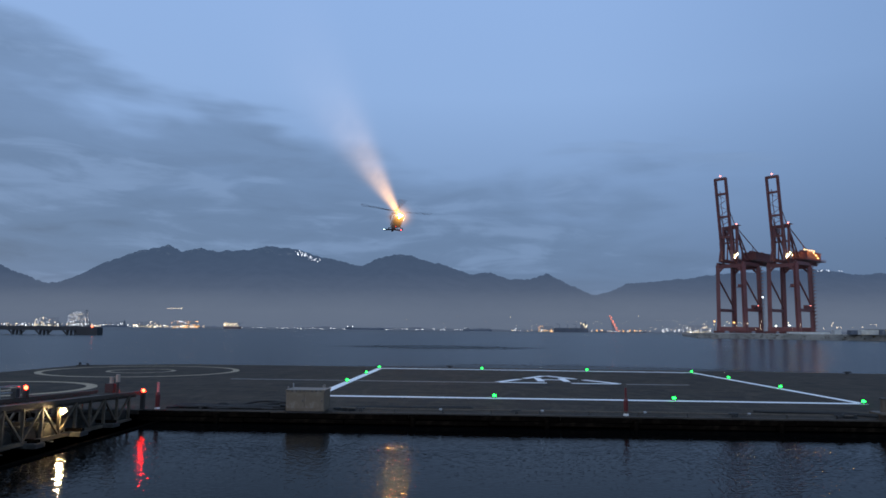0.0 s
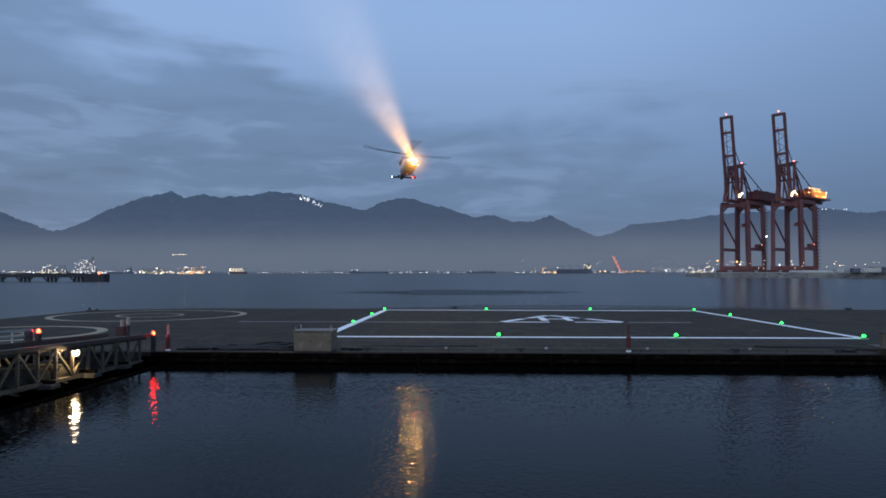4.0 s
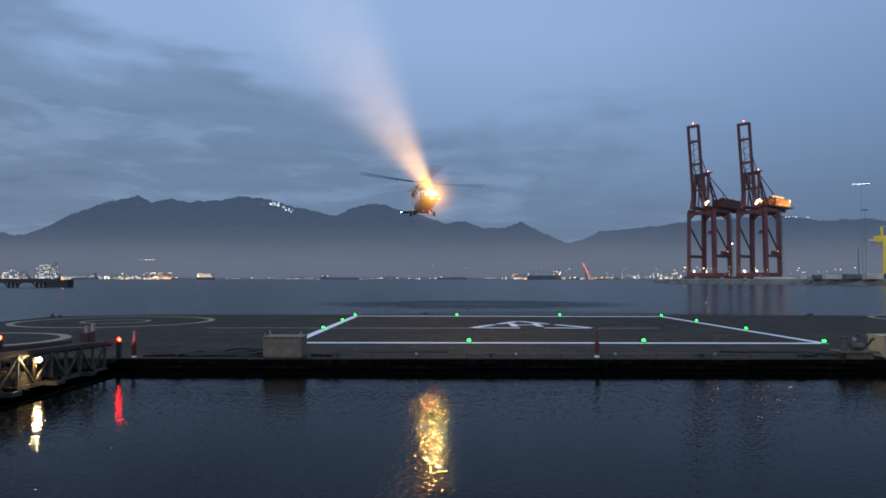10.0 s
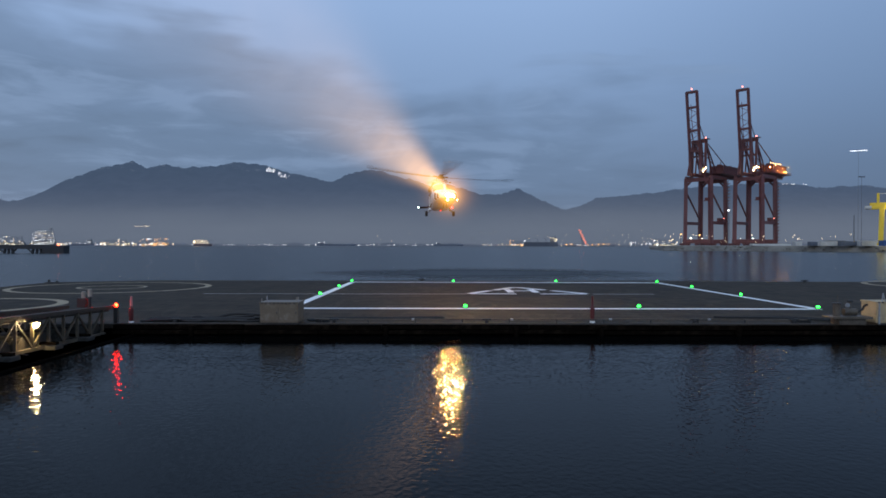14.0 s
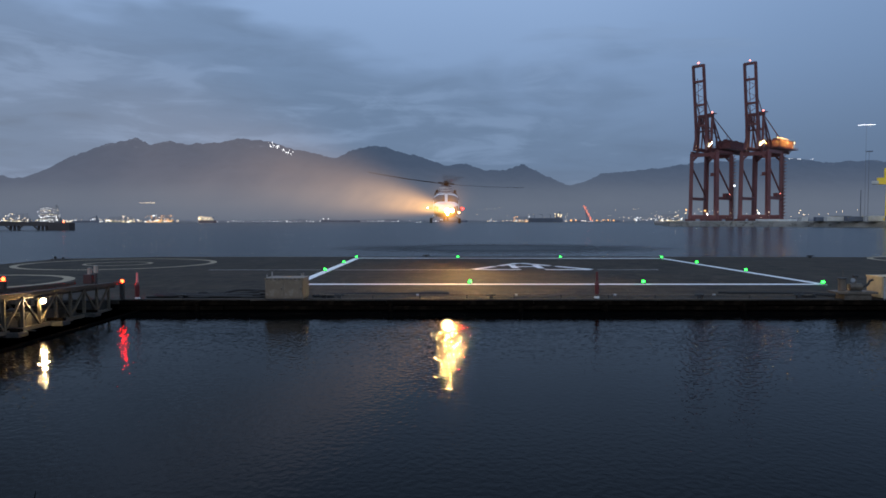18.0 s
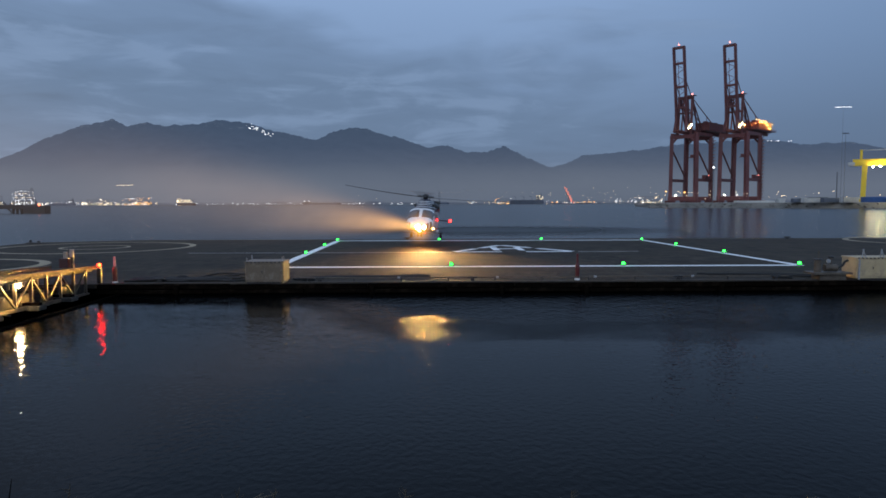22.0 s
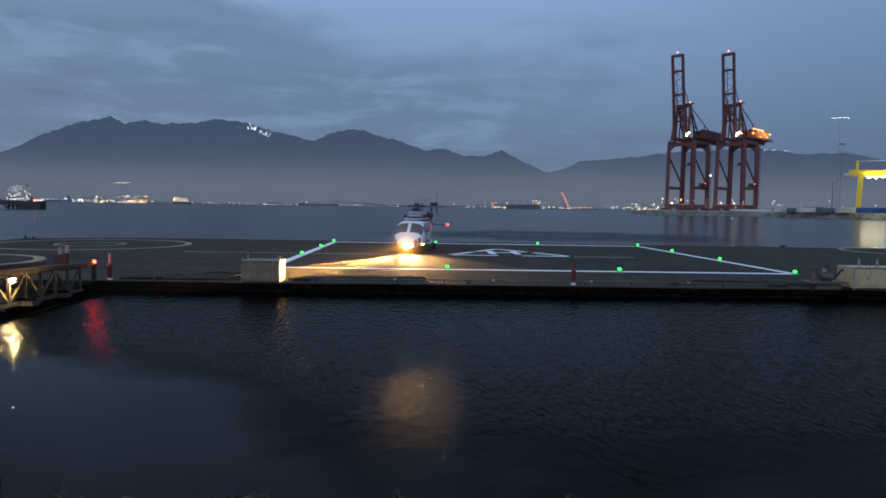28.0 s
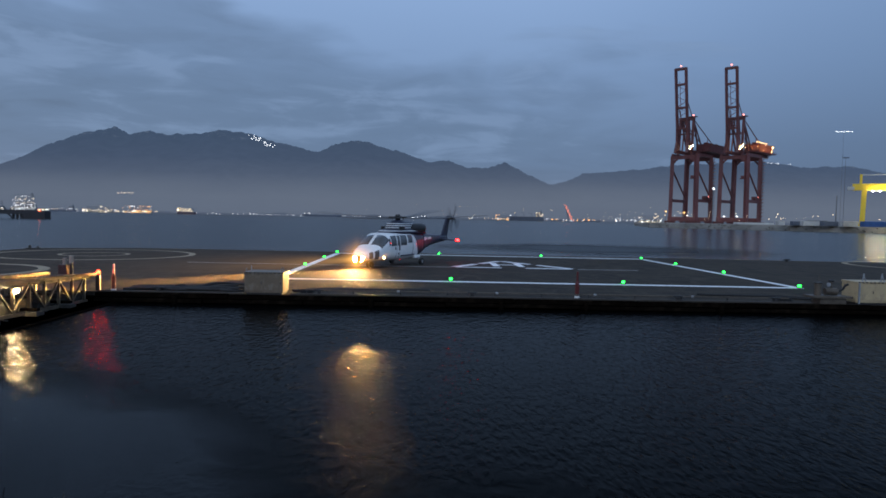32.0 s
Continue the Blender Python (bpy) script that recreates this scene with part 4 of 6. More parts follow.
    for k in range(8):
        f0, f1 = 0.27 + 0.066 * k, 0.27 + 0.066 * (k + 1)
        s = 1 if k % 2 else -1
        bar(bm, (s * 3.6, -hy - 2.8 - 7.4 * f0, H + 3.5 + 59 * f0), (-s * 3.6, -hy - 2.8 - 7.4 * f1, H + 3.5 + 59 * f1), 0.30)
    for k in range(6):
        f = 0.30 + 0.09 * k
        bar(bm, (-1.2 + 0.4 * (k % 2), -hy - 2.8 - 7.4 * f, H + 3.5 + 59 * f), (-1.2 + 0.4 * ((k + 1) % 2), -hy - 3.5 - 7.4 * f, H + 9 + 59 * f), 0.35)
    part("boom_lattice", bm, CRANE_RED, c)
    house = part("machinery_house", box(B(), (11, 26, 5.6), (3.0, 24.5, H + 7.2), (0, 0, 0), 0.3), CRANE_RED if lit else CRANE_DARK, c)
    for k in range(5):
        part("house_window", box(B(), (0.12, 2.2, 1.3), (8.56, 14.5 + 5 * k, H + 8.0)), CRANE_DARK, house)
    part("house_roof", box(B(), (11.6, 26.6, 0.5), (3.0, 24.5, H + 10.3), (0, 0, 0), 0.1), CRANE_DARK, c)
    for yy, w in ((15, 3.0), (22, 2.0), (31, 3.4)):
        part("roof_unit", box(B(), (3.0, w, 1.3), (4.0, yy, H + 11.2), (0, 0, 0), 0.15), CRANE_DARK, house)
    part("walkway", box(B(), (17, 38, 0.5), (2.4, 21.5, H + 4.1)), CRANE_DARK, c)
    for yy, xx in ((2.6, None), (None, 10.8)):
        bm = B()
        for k in range(9):
            p = (-6 + 2.1 * k, yy) if yy else (xx, 2.8 + 4.7 * k)
            bar(bm, (*p, H + 4.3), (*p, H + 5.5), 0.16)
        for z in (4.9, 5.5):
            a, b = ((-6, yy), (10.8, yy)) if yy else ((xx, 2.8), (xx, 40.4))
            bar(bm, (*a, H + z), (*b, H + z), 0.14)
        part("railing", bm, CRANE_RED, c)
    # operator's cab under the girders, electrical room on the tie beam, platform on the leg
    part("cab", box(B(), (3.0, 3.6, 2.8), (0.0, -6.0, H - 1.6), (0, 0, 0), 0.2), CRANE_DARK, c)
    part("leg_platform", box(box(B(), (4.2, 2.6, 0.4), (hx - 3.0, -hy, 33.0)), (2.2, 2.0, 2.0), (hx - 3.2, -hy, 34.2), (0, 0, 0), 0.15), CRANE_DARK, c)
    part("electric_room", box(B(), (2.8, 5.0, 2.6), (hx, 3.0, 19.2), (0, 0, 0), 0.15), CRANE_DARK, c)
    part("room_lamp", ball(B(), 0.32, (hx + 1.7, 5.4, 20.2), (1, 1, 1), 1), CRANE_BEACON, c)
    # stair tower up the land-side leg
    flight = None
    for k in range(18):
        m = pose(hx + 1.9, hy, 4.0 + 2.5 * k)
        if flight is None:
            flight = part("stair_flight", bar(box(B(), (2.0, 2.6, 0.5), (0, 0, 0)), (-0.9, -1.2, 0), (0.9, -1.2, 2.5), 0.45), CRANE_DARK, c)
            flight.matrix_basis = m
        else:
            again("stair_flight", flight, c, m)
    flood_at = part("flood_lamp", ball(B(), 1.5, (3.8, -10.6, H + 6.2), (1, 0.7, 1), 2), CRANE_REFLECTOR, c, "bright yellow-white flood lamp")
    for dx, dz in ((1.3, 0.2), (0.3, -1.3), (2.4, 1.2)):
        part("bulb", ball(B(), 0.42, (3.8 + dx, -12.6, H + 6.0 + dz), (1, 1, 1), 1), CRANE_FLOOD, flood_at)
    for p in ((0, -hy - 10.2, H + 64.2), (4.8, -hy + 2.4, H + 29.6)):
        part("beacon", ball(B(), 0.62, p, (1, 1, 1), 1), CRANE_BEACON, c)
    for k in (-5, 4):
        part("sill_lamp", ball(B(), 0.15, (k, -hy - 1.3, 5.6), (1, 1, 1), 1), SILL_LAMP, c)
    if lit:
        r = random.Random(4)
        for k in range(7):
            part("work_lamp", ball(B(), 0.13, (9.9, 12.8 + 3.9 * k, H + r.choice((9.6, 6.0, 8.2))), (1, 1, 1), 1), CRANE_WORK, c)
        for k in range(3):
            part("work_lamp", ball(B(), 0.13, (-1.0 + 4.0 * k, 9.6, H + 8.4), (1, 1, 1), 1), CRANE_WORK, c)
        for k in range(5):
            part("roof_lamp", ball(B(), 0.36, (6.4, 13.0 + 4.4 * k, H + 12.0), (1, 1, 1), 1), CRANE_ORANGE, c)
    return c


CRANE_FLOOD = glowing("crane_flood_lamp", (1.0, 0.80, 0.42), 30)
CRANE_REFLECTOR = glowing("crane_lamp_reflector", (1.0, 0.84, 0.42), 0.9)
CRANE_ORANGE = glowing("crane_orange_lamp", (1.0, 0.55, 0.2), 6)
CRANE_WORK = glowing("crane_work_lamp", (1.0, 0.38, 0.07), 300)
SILL_LAMP = glowing("quay_side_lamp", (1.0, 0.90, 0.62), 200)
CRANE_BEACON = glowing("crane_red_beacon", (1.0, 0.25, 0.20), 4)
DC = 530.0
ship_to_shore_crane(0.3725 * DC, DC * 1.0, False)
ship_to_shore_crane(0.4362 * DC, DC * 0.985, True)

# yellow yard gantry
YG = 400.0
g = thing("yard_gantry_crane", (0.6158 * YG, YG, 3.9), "floodlit yellow rail-mounted yard gantry crane", "crane", "", -32)
for x in (2.2, 30.0):
    for y in (0, 9):
        part("leg", bar(B(), (x - 0.3, y, 0.3), (x + 0.3, y, 21.5), 2.3, 2.6), GANTRY_YELLOW, g)
    part("sill", box(B(), (1.8, 14, 1.4), (x - 1.2, 4.5, 1.0)), GANTRY_YELLOW, g)
for y in (0, 9):
    part("girder", box(B(), (62, 1.7, 2.6), (27.5, y, 22.4)), GANTRY_YELLOW, g)
    part("girder_rail", box(B(), (62, 0.15, 0.8), (27.5, y - 0.9, 24.1)), GANTRY_YELLOW, g)
part("mast", box(B(), (1.3, 1.3, 6.5), (0.6, 0, 26.6)), GANTRY_YELLOW, g)
part("jib", box(B(), (30, 0.35, 0.5), (15.0, 0, 29.6)), BOX_WHITE, g)
part("trolley", box(B(), (6, 7, 3), (22, 4.5, 25.2), (0, 0, 0), 0.2), GANTRY_YELLOW, g)
part("end_platform", box(B(), (3.4, 11, 1.6), (-4.2, 4.5, 22.0)), BOX_WHITE, g)
GANTRY_LAMP = glowing("gantry_lamp", (1.0, 0.90, 0.55), 1500)
for k in range(6):
    part("lamp", ball(B(), 0.20, (6.5 + 3.6 * k, -1.6, 20.2), (1.4, 1, 0.6), 1), GANTRY_LAMP, g)

# high mast floodlights on the yard
mast = thing("high_mast_light", (0.5893 * YG, YG * 1.0, 3.9), "tall thin floodlight mast with bright lamp bar", "mast light", "yard masts")
part("pole", rod(B(), (0, 0, 0), (0, 0, 54), 0.10, 8, 0.05), FAR_GREY, mast)
part("lamp_bar", box(B(), (9.8, 0.3, 0.3), (0, 0.1, 54.0), (0, -2, 0), 0.1), FAR_GREY, mast)
MAST_LAMP = glowing("mast_lamp", (0.93, 0.96, 1.0), 9)
for k in range(10):
    part("lamp", ball(B(), 0.16, (-4.5 + k, -0.3, 53.84 + 0.035 * k), (1.1, 0.7, 0.8), 1), MAST_LAMP, mast)
mast2 = thing("high_mast_light", (0.6059 * YG, YG * 1.02, 3.9), "tall thin unlit floodlight mast", "mast light", "yard masts")
part("pole", rod(B(), (0, 0, 0), (0, 0, 40), 0.14, 8, 0.08), FAR_GREY, mast2)
part("lamp_head", box(B(), (3.4, 1.0, 0.6), (0, 0, 40)), FAR_DARK, mast2)
mast3 = thing("high_mast_light", (0.5835 * YG * 1.1, YG * 1.1, 3.9), "dark slender mast on the yard", "mast light", "yard masts")
part("pole", rod(B(), (0, 0, 0), (0, 0, 19), 0.40, 8, 0.3), FAR_GREY, mast3)
# containers, sheds and lamps along the quay
rng = random.Random(21)
for u, dist, w, h, m in ((0.465, 470, 26, 1.3, BOX_WHITE), (0.503, 440, 4, 2.6, BOX_WHITE), (0.546, 430, 10, 2.8, BOX_WHITE), (0.556, 436, 11, 3.2, BOX_DARK),
                         (0.575, 425, 10, 2.8, FAR_DARK), (0.605, 418, 12, 3.0, BOX_WHITE), (0.640, 385, 14, 3.0, BOX_BLUE), (0.675, 380, 12, 3.0, BOX_BLUE), (0.53, 440, 9, 2.6, FAR_DARK)):
    t = thing("shipping_container" if m in (BOX_BLUE, BOX_WHITE, BOX_DARK) else "yard_shed", (u * dist, dist, 3.9), "weathered container on the quay yard" if m in (BOX_BLUE, BOX_WHITE, BOX_DARK) else "low shed on the quay yard", "container" if m in (BOX_BLUE, BOX_WHITE, BOX_DARK) else "shed", "yard stores")
    bm = box(B(), (w, 4, h), (0, 0, h / 2))
    for k in range(int(w / 1.6)):
        box(bm, (0.5, 0.25, h * 0.8), (-w / 2 + 1.0 + 1.6 * k, -2.05, h / 2))
    part("body", bm, m, t)
light_dots("yard_lights", [(u * 425, 425, 3.9 + rng.uniform(2, 7), rng.uniform(0.14, 0.32)) for u in [rng.uniform(0.31, 0.70) for _ in range(40)]], SHORE_WARM, "small lamps along the container yard", "lights")
for u, dist, h in ((0.3375, 560, 9), (0.405, 520, 26), (0.364, 540, 8)):
    t = thing("yard_lamp_post", (u * dist, dist, 3.9), "lamp post with bright lamp on the quay", "lamp post", "quay lamps")
    part("pole", rod(B(), (0, 0, 0), (0, 0, h), 0.3, 8), FAR_GREY, t)
    part("lamp", ball(B(), 0.6, (0, -0.5, h), (1.3, 0.7, 0.8), 1), SHORE_ORANGE if h < 10 else SHORE_WHITE, t)


# ---- things on the platform ----
def pad_light(x, y):
    t = thing("pad_edge_light", (x, y, DZ), "small green glowing pad edge light on the deck", "light", "pad edge lights")
    part("base", rod(B(), (0, 0, 0.0), (0, 0, 0.07), 0.15, 14, 0.11), DARK, t)
    part("lens", ball(B(), 0.10, (0, 0, 0.12), (1, 1, 0.85), 2), GREEN_GLOW, t, "glowing green dome")
    part("guard", rod(B(), (0, 0, 0.20), (0, 0, 0.215), 0.04, 10), DARK, t)
    return t


first = pad_light(-8.34, 64.4)
for x, y in ((0.95, 64.3), (10.31, 64.3), (19.3, 63.5), (19.7, 55.7), (19.9, 47.0), (19.95, 37.4), (10.52, 37.75), (1.21, 37.8), (-8.3, 47.58), (-8.33, 56.4)):
    copy_thing(first, pose(x, y, DZ))


def cabinet(name, x, y, w, d, h, label, paint=CABINET):
    t = thing(name, (x, y, DZ), label, "cabinet", "equipment boxes")
    body = part("body", box(B(), (w, d, h - 0.10), (0, 0, 0.08 + (h - 0.10) / 2), (0, 0, 0), 0.025), paint, t)
    for k in range(max(2, int(w / 0.75))):
        n = max(2, int(w / 0.75))
        pw = w / n
        p = part("panel", box(B(), (pw - 0.05, 0.02, h - 0.28), (0, 0, 0), (0, 0, 0), 0.006), paint, t)
        p.matrix_basis = pose(-w / 2 + pw * (k + 0.5), -d / 2 - 0.008, 0.06 + h / 2)
        part("latch", box(B(), (0.03, 0.03, 0.10), (-w / 2 + pw * (k + 0.88), -d / 2 - 0.03, 0.06 + h / 2), (0, 0, 0), 0.006), DARK, t)
    lid = part("lid", box(B(), (w + 0.05, d + 0.05, 0.07), (0, 0, h + 0.02), (0, 0, 0), 0.012), paint, t)
    for k in range(int(w / 0.17)):
        part("stripe", box(B(), (0.075, 0.012, 0.05), (-w / 2 + 0.09 + 0.17 * k, -d / 2 - 0.030, h + 0.02), (0, 25, 0)), DARK, t, "dark hazard stripe")
    # Added filler: stops lamplight showing through the gap under the box
    part("gap_filler", box(B(), (w - 0.1, d - 0.08, 0.07), (0, 0, 0.04)), DARK, t)
    for sx_ in (-1, 1):
        part("skid", box(B(), (0.12, d, 0.08), (sx_ * (w / 2 - 0.18), 0, 0.04)), DARK, t)
    return t


box_a = cabinet("equipment_box", -6.95, 30.45, 1.62, 1.25, 0.90, "tan steel equipment box with striped lid edge")
for x, h in ((-0.77, 0.14), (-0.55, 0.26), (0.72, 0.2), (0.79, 0.22)):
    part("stud", rod(B(), (x, -0.45, 0.95), (x, -0.45, 0.95 + h), 0.022, 8), STEEL, box_a)
box_b = cabinet("equipment_box", 20.95, 30.55, 4.9, 1.1, 0.94, "long steel equipment box with warm lamplight in its colour and striped lid edge", WARM_LIT_STEEL)
for x in (-2.25, -1.45):
    part("bracket", bar(bar(B(), (x, -0.6, 0.98), (x + 0.06, -0.6, 1.36), 0.035), (x + 0.16, -0.6, 0.98), (x + 0.06, -0.6, 1.3), 0.03), STEEL, box_b)
for sx_ in (-1, 1):
    part("corner_post", box(B(), (0.06, 0.06, 0.9), (sx_ * 2.43, -0.72, 0.5)), STEEL, box_b)

pump = thing("fuel_pump", (17.45, 30.35, DZ), "grey fuel pump with hoses on a low skid", "pump")
part("skid", box(B(), (1.7, 0.9, 0.09), (0, 0, 0.30), (0, 0, 0), 0.01), PUMP_STEEL, pump)
part("tray", box(B(), (1.15, 0.7, 0.24), (0.05, 0, 0.12), (0, 0, 0), 0.02), PUMP_STEEL, pump)
part("filter", rod(B(), (-0.45, 0, 0.34), (-0.45, 0, 0.86), 0.15, 16), PUMP_STEEL, pump)
part("filter_lid", rod(B(), (-0.45, 0, 0.86), (-0.45, 0, 0.91), 0.18, 16), DARK, pump)
part("motor", rod(B(), (-0.15, 0, 0.52), (0.38, 0, 0.52), 0.16, 16), PUMP_STEEL, pump)
part("gauge", rod(B(), (-0.05, -0.1, 0.82), (-0.05, -0.16, 0.82), 0.09, 14), STEEL, pump)
part("riser", rod(B(), (0.12, 0, 0.6), (0.12, 0, 0.98), 0.05, 10), PUMP_STEEL, pump)
part("valve", rod(B(), (0.02, 0, 0.98), (0.22, 0, 0.98), 0.06, 12), DARK, pump)
bm = B()
pts = [(0.4, 0, 0.5), (0.62, -0.05, 0.62), (0.72, -0.05, 0.80), (0.85, -0.05, 0.84)]
for a, b in zip(pts, pts[1:]):
    rod(bm, a, b, 0.05, 8)
part("hose", bm, RUBBER, pump)
part("mast", rod(B(), (-0.30, 0.2, 0.34), (-0.30, 0.2, 1.25), 0.015, 6), PUMP_STEEL, pump)


def marker(x, y, label, tall):
    """A wrapped red and white marker post on a weighted foot."""
    t = thing("marker_post", (x, y, DZ), label, "marker post", "marker posts")
    part("foot", rod(B(), (0, 0, 0), (0, 0, 0.09), 0.12, 14, 0.10), WHITE_PAINT, t)
    part("body", rod(B(), (0, 0, 0.09), (0, 0, 0.62), 0.09, 12, 0.10), RED_PAINT, t)
    part("shoulder", rod(B(), (0, 0, 0.62), (0, 0, 0.74), 0.10, 12, 0.055), RED_PAINT, t)
    part("pole", rod(B(), (0, 0, 0.74), (0, 0, tall), 0.055, 10, 0.045), MARK_TOP if x < 0 else RED_PAINT, t)
    return t


MARK_TOP = surface("pale_red_reflective", (0.75, 0.22, 0.20), 0.4, 0, 0.2, 4.0, 0.05)
marker(-13.45, 30.35, "red marker post with pale red reflective top", 1.15)
marker(6.54, 30.75, "red marker post with white foot on the deck edge", 1.16)


def hose(name, pts, r, label):
    """A limp hose lying on the deck, a smooth curve with round section."""
    cu = bpy.data.curves.new(name, "CURVE")
    cu.dimensions, cu.bevel_depth, cu.bevel_resolution = "3D", r, 3
    sp = cu.splines.new("BEZIER")
    sp.bezier_points.add(len(pts) - 1)
    for bp, p in zip(sp.bezier_points, pts):
        bp.co = p
        bp.handle_left_type = bp.handle_right_type = "AUTO"
    cu.materials.append(RUBBER)
    return tagged(new(name, cu), label, "hose", "hoses")


zh = DZ + 0.06
hose("hose", [(-6.0, 31.2, zh), (-4.9, 32.0, zh), (-3.6, 32.25, zh), (-2.2, 32.2, zh), (-0.9, 32.5, zh), (-0.2, 32.5, zh), (0.05, 32.3, zh), (-0.5, 32.15, zh), (-1.6, 32.0, zh), (-3.2, 32.05, zh), (-4.6, 31.75, zh), (-5.9, 31.0, zh)], 0.045, "black rubber hose lying in a loop")
hose("hose", [(12.6, 32.7, zh), (14.6, 32.5, zh), (16.0, 32.6, zh), (17.6, 31.6, zh), (18.2, 31.2, zh)], 0.045, "black rubber hose trailing to the pump")
hose("hose", [(12.9, 32.5, zh), (15.2, 32.3, zh), (16.4, 31.8, zh), (17.2, 31.1, zh)], 0.045, "black rubber hose trailing to the pump")
hose("hose", [(-13.0, 31.0, zh), (-12.4, 31.4, zh), (-11.2, 31.1, zh), (-10.0, 31.3, zh), (-9.2, 31.0, zh), (-8.4, 31.9, zh), (-7.9, 31.2, zh)], 0.055, "black rubber hose slack along the deck edge")

hose("hose", [(-13.2, 30.7, zh), (-12.0, 30.9, zh), (-10.8, 30.65, zh), (-9.6, 30.95, zh), (-8.6, 30.6, zh), (-7.9, 30.8, zh)], 0.05, "black rubber hose slack along the deck edge")
for k in range(5):
    r = random.Random(40 + k)
    hose("hose", [(-12.9 + 0.9 * j + r.uniform(-0.2, 0.2), 30.75 + 0.22 * k + r.uniform(-0.12, 0.12), zh + 0.02 + (0.05 * k if j > 3 else 0.03) * (0.4 + 0.6 * math.sin(j * 0.9 + k) ** 2)) for j in range(6)], 0.055, "black rubber hose heaped along the deck edge")
# fuel line on low brackets and small gear along the near edge
line = thing("fuel_line", (-5.6, 30.62, DZ), "thin grimy steel fuel line along the deck edge", "pipe")
for k in range(5):
    part("pipe", rod(B(), (4.3 * k + 0.02, 0, 0.16), (4.3 * k + 4.28, 0.01 * (k % 2), 0.15), 0.028, 8), PUMP_STEEL, line)
for k in range(11):
    part("bracket", box(B(), (0.05, 0.09, 0.15), (0.3 + 2.05 * k, 0, 0.075)), DARK, line)
for k in range(4):
    part("coupling", rod(B(), (4.24 + 4.3 * k, 0, 0.155), (4.36 + 4.3 * k, 0, 0.155), 0.045, 10), STEEL, line)
for x in (-11.6, -4.7, 1.9, 10.9, 15.2):
    t = thing("deck_cleat", (x, 30.45, DZ), "small rusty mooring cleat on the near deck edge", "cleat", "near cleats")
    part("horn", box(B(), (0.42, 0.08, 0.07), (0, 0, 0.17), (0, 0, 0), 0.025), DARK, t)
    part("foot", box(B(), (0.16, 0.12, 0.14), (0, 0, 0.07), (0, 0, 0), 0.01), DARK, t)
for x, y, n in ((-11.0, 31.5, 4), (-5.3, 30.95, 3), (15.9, 31.0, 4)):
    t = thing("rope_coil", (x, y, DZ), "dark wet mooring rope coiled on the deck", "rope", "rope coils")
    for k in range(n):
        bm = B()
        r0 = 0.30 - 0.02 * k
        ring_pts = [(r0 * math.cos(a), r0 * 0.9 * math.sin(a), 0.03 + 0.045 * k) for a in [2 * math.pi * i / 18 for i in range(18)]]
        for p, q in zip(ring_pts, ring_pts[1:] + ring_pts[:1]):
            rod(bm, p, q, 0.026, 6)
        part("turn", bm, RUBBER, t)

# low mooring gear at the far corner
bench = thing("mooring_bollard", (-34.6, 62.0, DZ), "squat dark mooring bollard at the deck corner", "bollard")
part("base", box(B(), (1.3, 0.5, 0.10), (0.3, 0, 0.05), (0, 0, 0), 0.02), DARK, bench)
part("horn", rod(B(), (-0.1, 0, 0.10), (-0.1, 0, 0.30), 0.09, 12, 0.12), DARK, bench)
part("horn", rod(B(), (0.6, 0, 0.10), (0.6, 0, 0.22), 0.09, 12, 0.12), DARK, bench)
for x, y in ((-2.0, 65.8), (33.0, 64.2)):
    t = thing("mooring_cleat", (x, y, DZ), "small dark mooring cleat on the far deck edge", "cleat", "cleats")
    part("horn", box(B(), (0.7, 0.12, 0.10), (0, 0, 0.2), (0, 0, 0), 0.03), DARK, t)
    part("foot", box(B(), (0.25, 0.16, 0.15), (0, 0, 0.075)), DARK, t)

# ---- gangway from the shore ----
GX = -14.25
gang = thing("gangway", (0, 0, 0), "white painted steel truss gangway with timber walkway", "gangway")


def gz(y):
    return 1.41 + (30.0 - y) * 0.033


def gb(y):
    return 0.33 + (30.0 - y) * 0.020


for gx in (GX, GX - 2.0):
    part("top_chord", bar(B(), (gx, 30.4, gz(30.4)), (gx, 6.0, gz(6)), 0.20, 0.14), BOARD, gang)
    part("bottom_chord", bar(B(), (gx, 29.6, gb(29.6)), (gx, 6.0, gb(6)), 0.12, 0.12), WHITE_STEEL, gang)
    part("kick_plate", bar(B(), (gx - 0.02, 30.0, gz(30) - 0.13), (gx - 0.02, 6.0, gz(6) - 0.13), 0.05, 0.08), BOARD, gang)
    y = 29.4
    k = 0
    while y > 7:
        part("upright", bar(B(), (gx, y, gb(y)), (gx, y, gz(y) - 0.05), 0.10, 0.08), WHITE_STEEL, gang)
        y2 = y - 1.0
        if k % 2:
            part("brace", bar(B(), (gx, y, gb(y) + 0.05), (gx, y2, gz(y2) - 0.1), 0.07), WHITE_STEEL, gang)
        else:
            part("brace", bar(B(), (gx, y, gz(y) - 0.1), (gx, y2, gb(y2) + 0.05), 0.07), WHITE_STEEL, gang)
        y, k = y2, k + 1
plank_me = None
y = 29.9
while y > 6.2:
    if plank_me is None:
        o = part("plank", box(B(), (1.85, 0.19, 0.05), (0, 0, 0), (0, 0, 0), 0.006), BOARD, gang)
        plank_me = o
    else:
        o = again("plank", plank_me, gang, Matrix())
    o.matrix_basis = pose(GX - 1.0, y, gz(y) - 0.13 + rng.uniform(-0.006, 0.006), -1.9, 0, rng.uniform(-0.6, 0.6))
    y -= 0.215
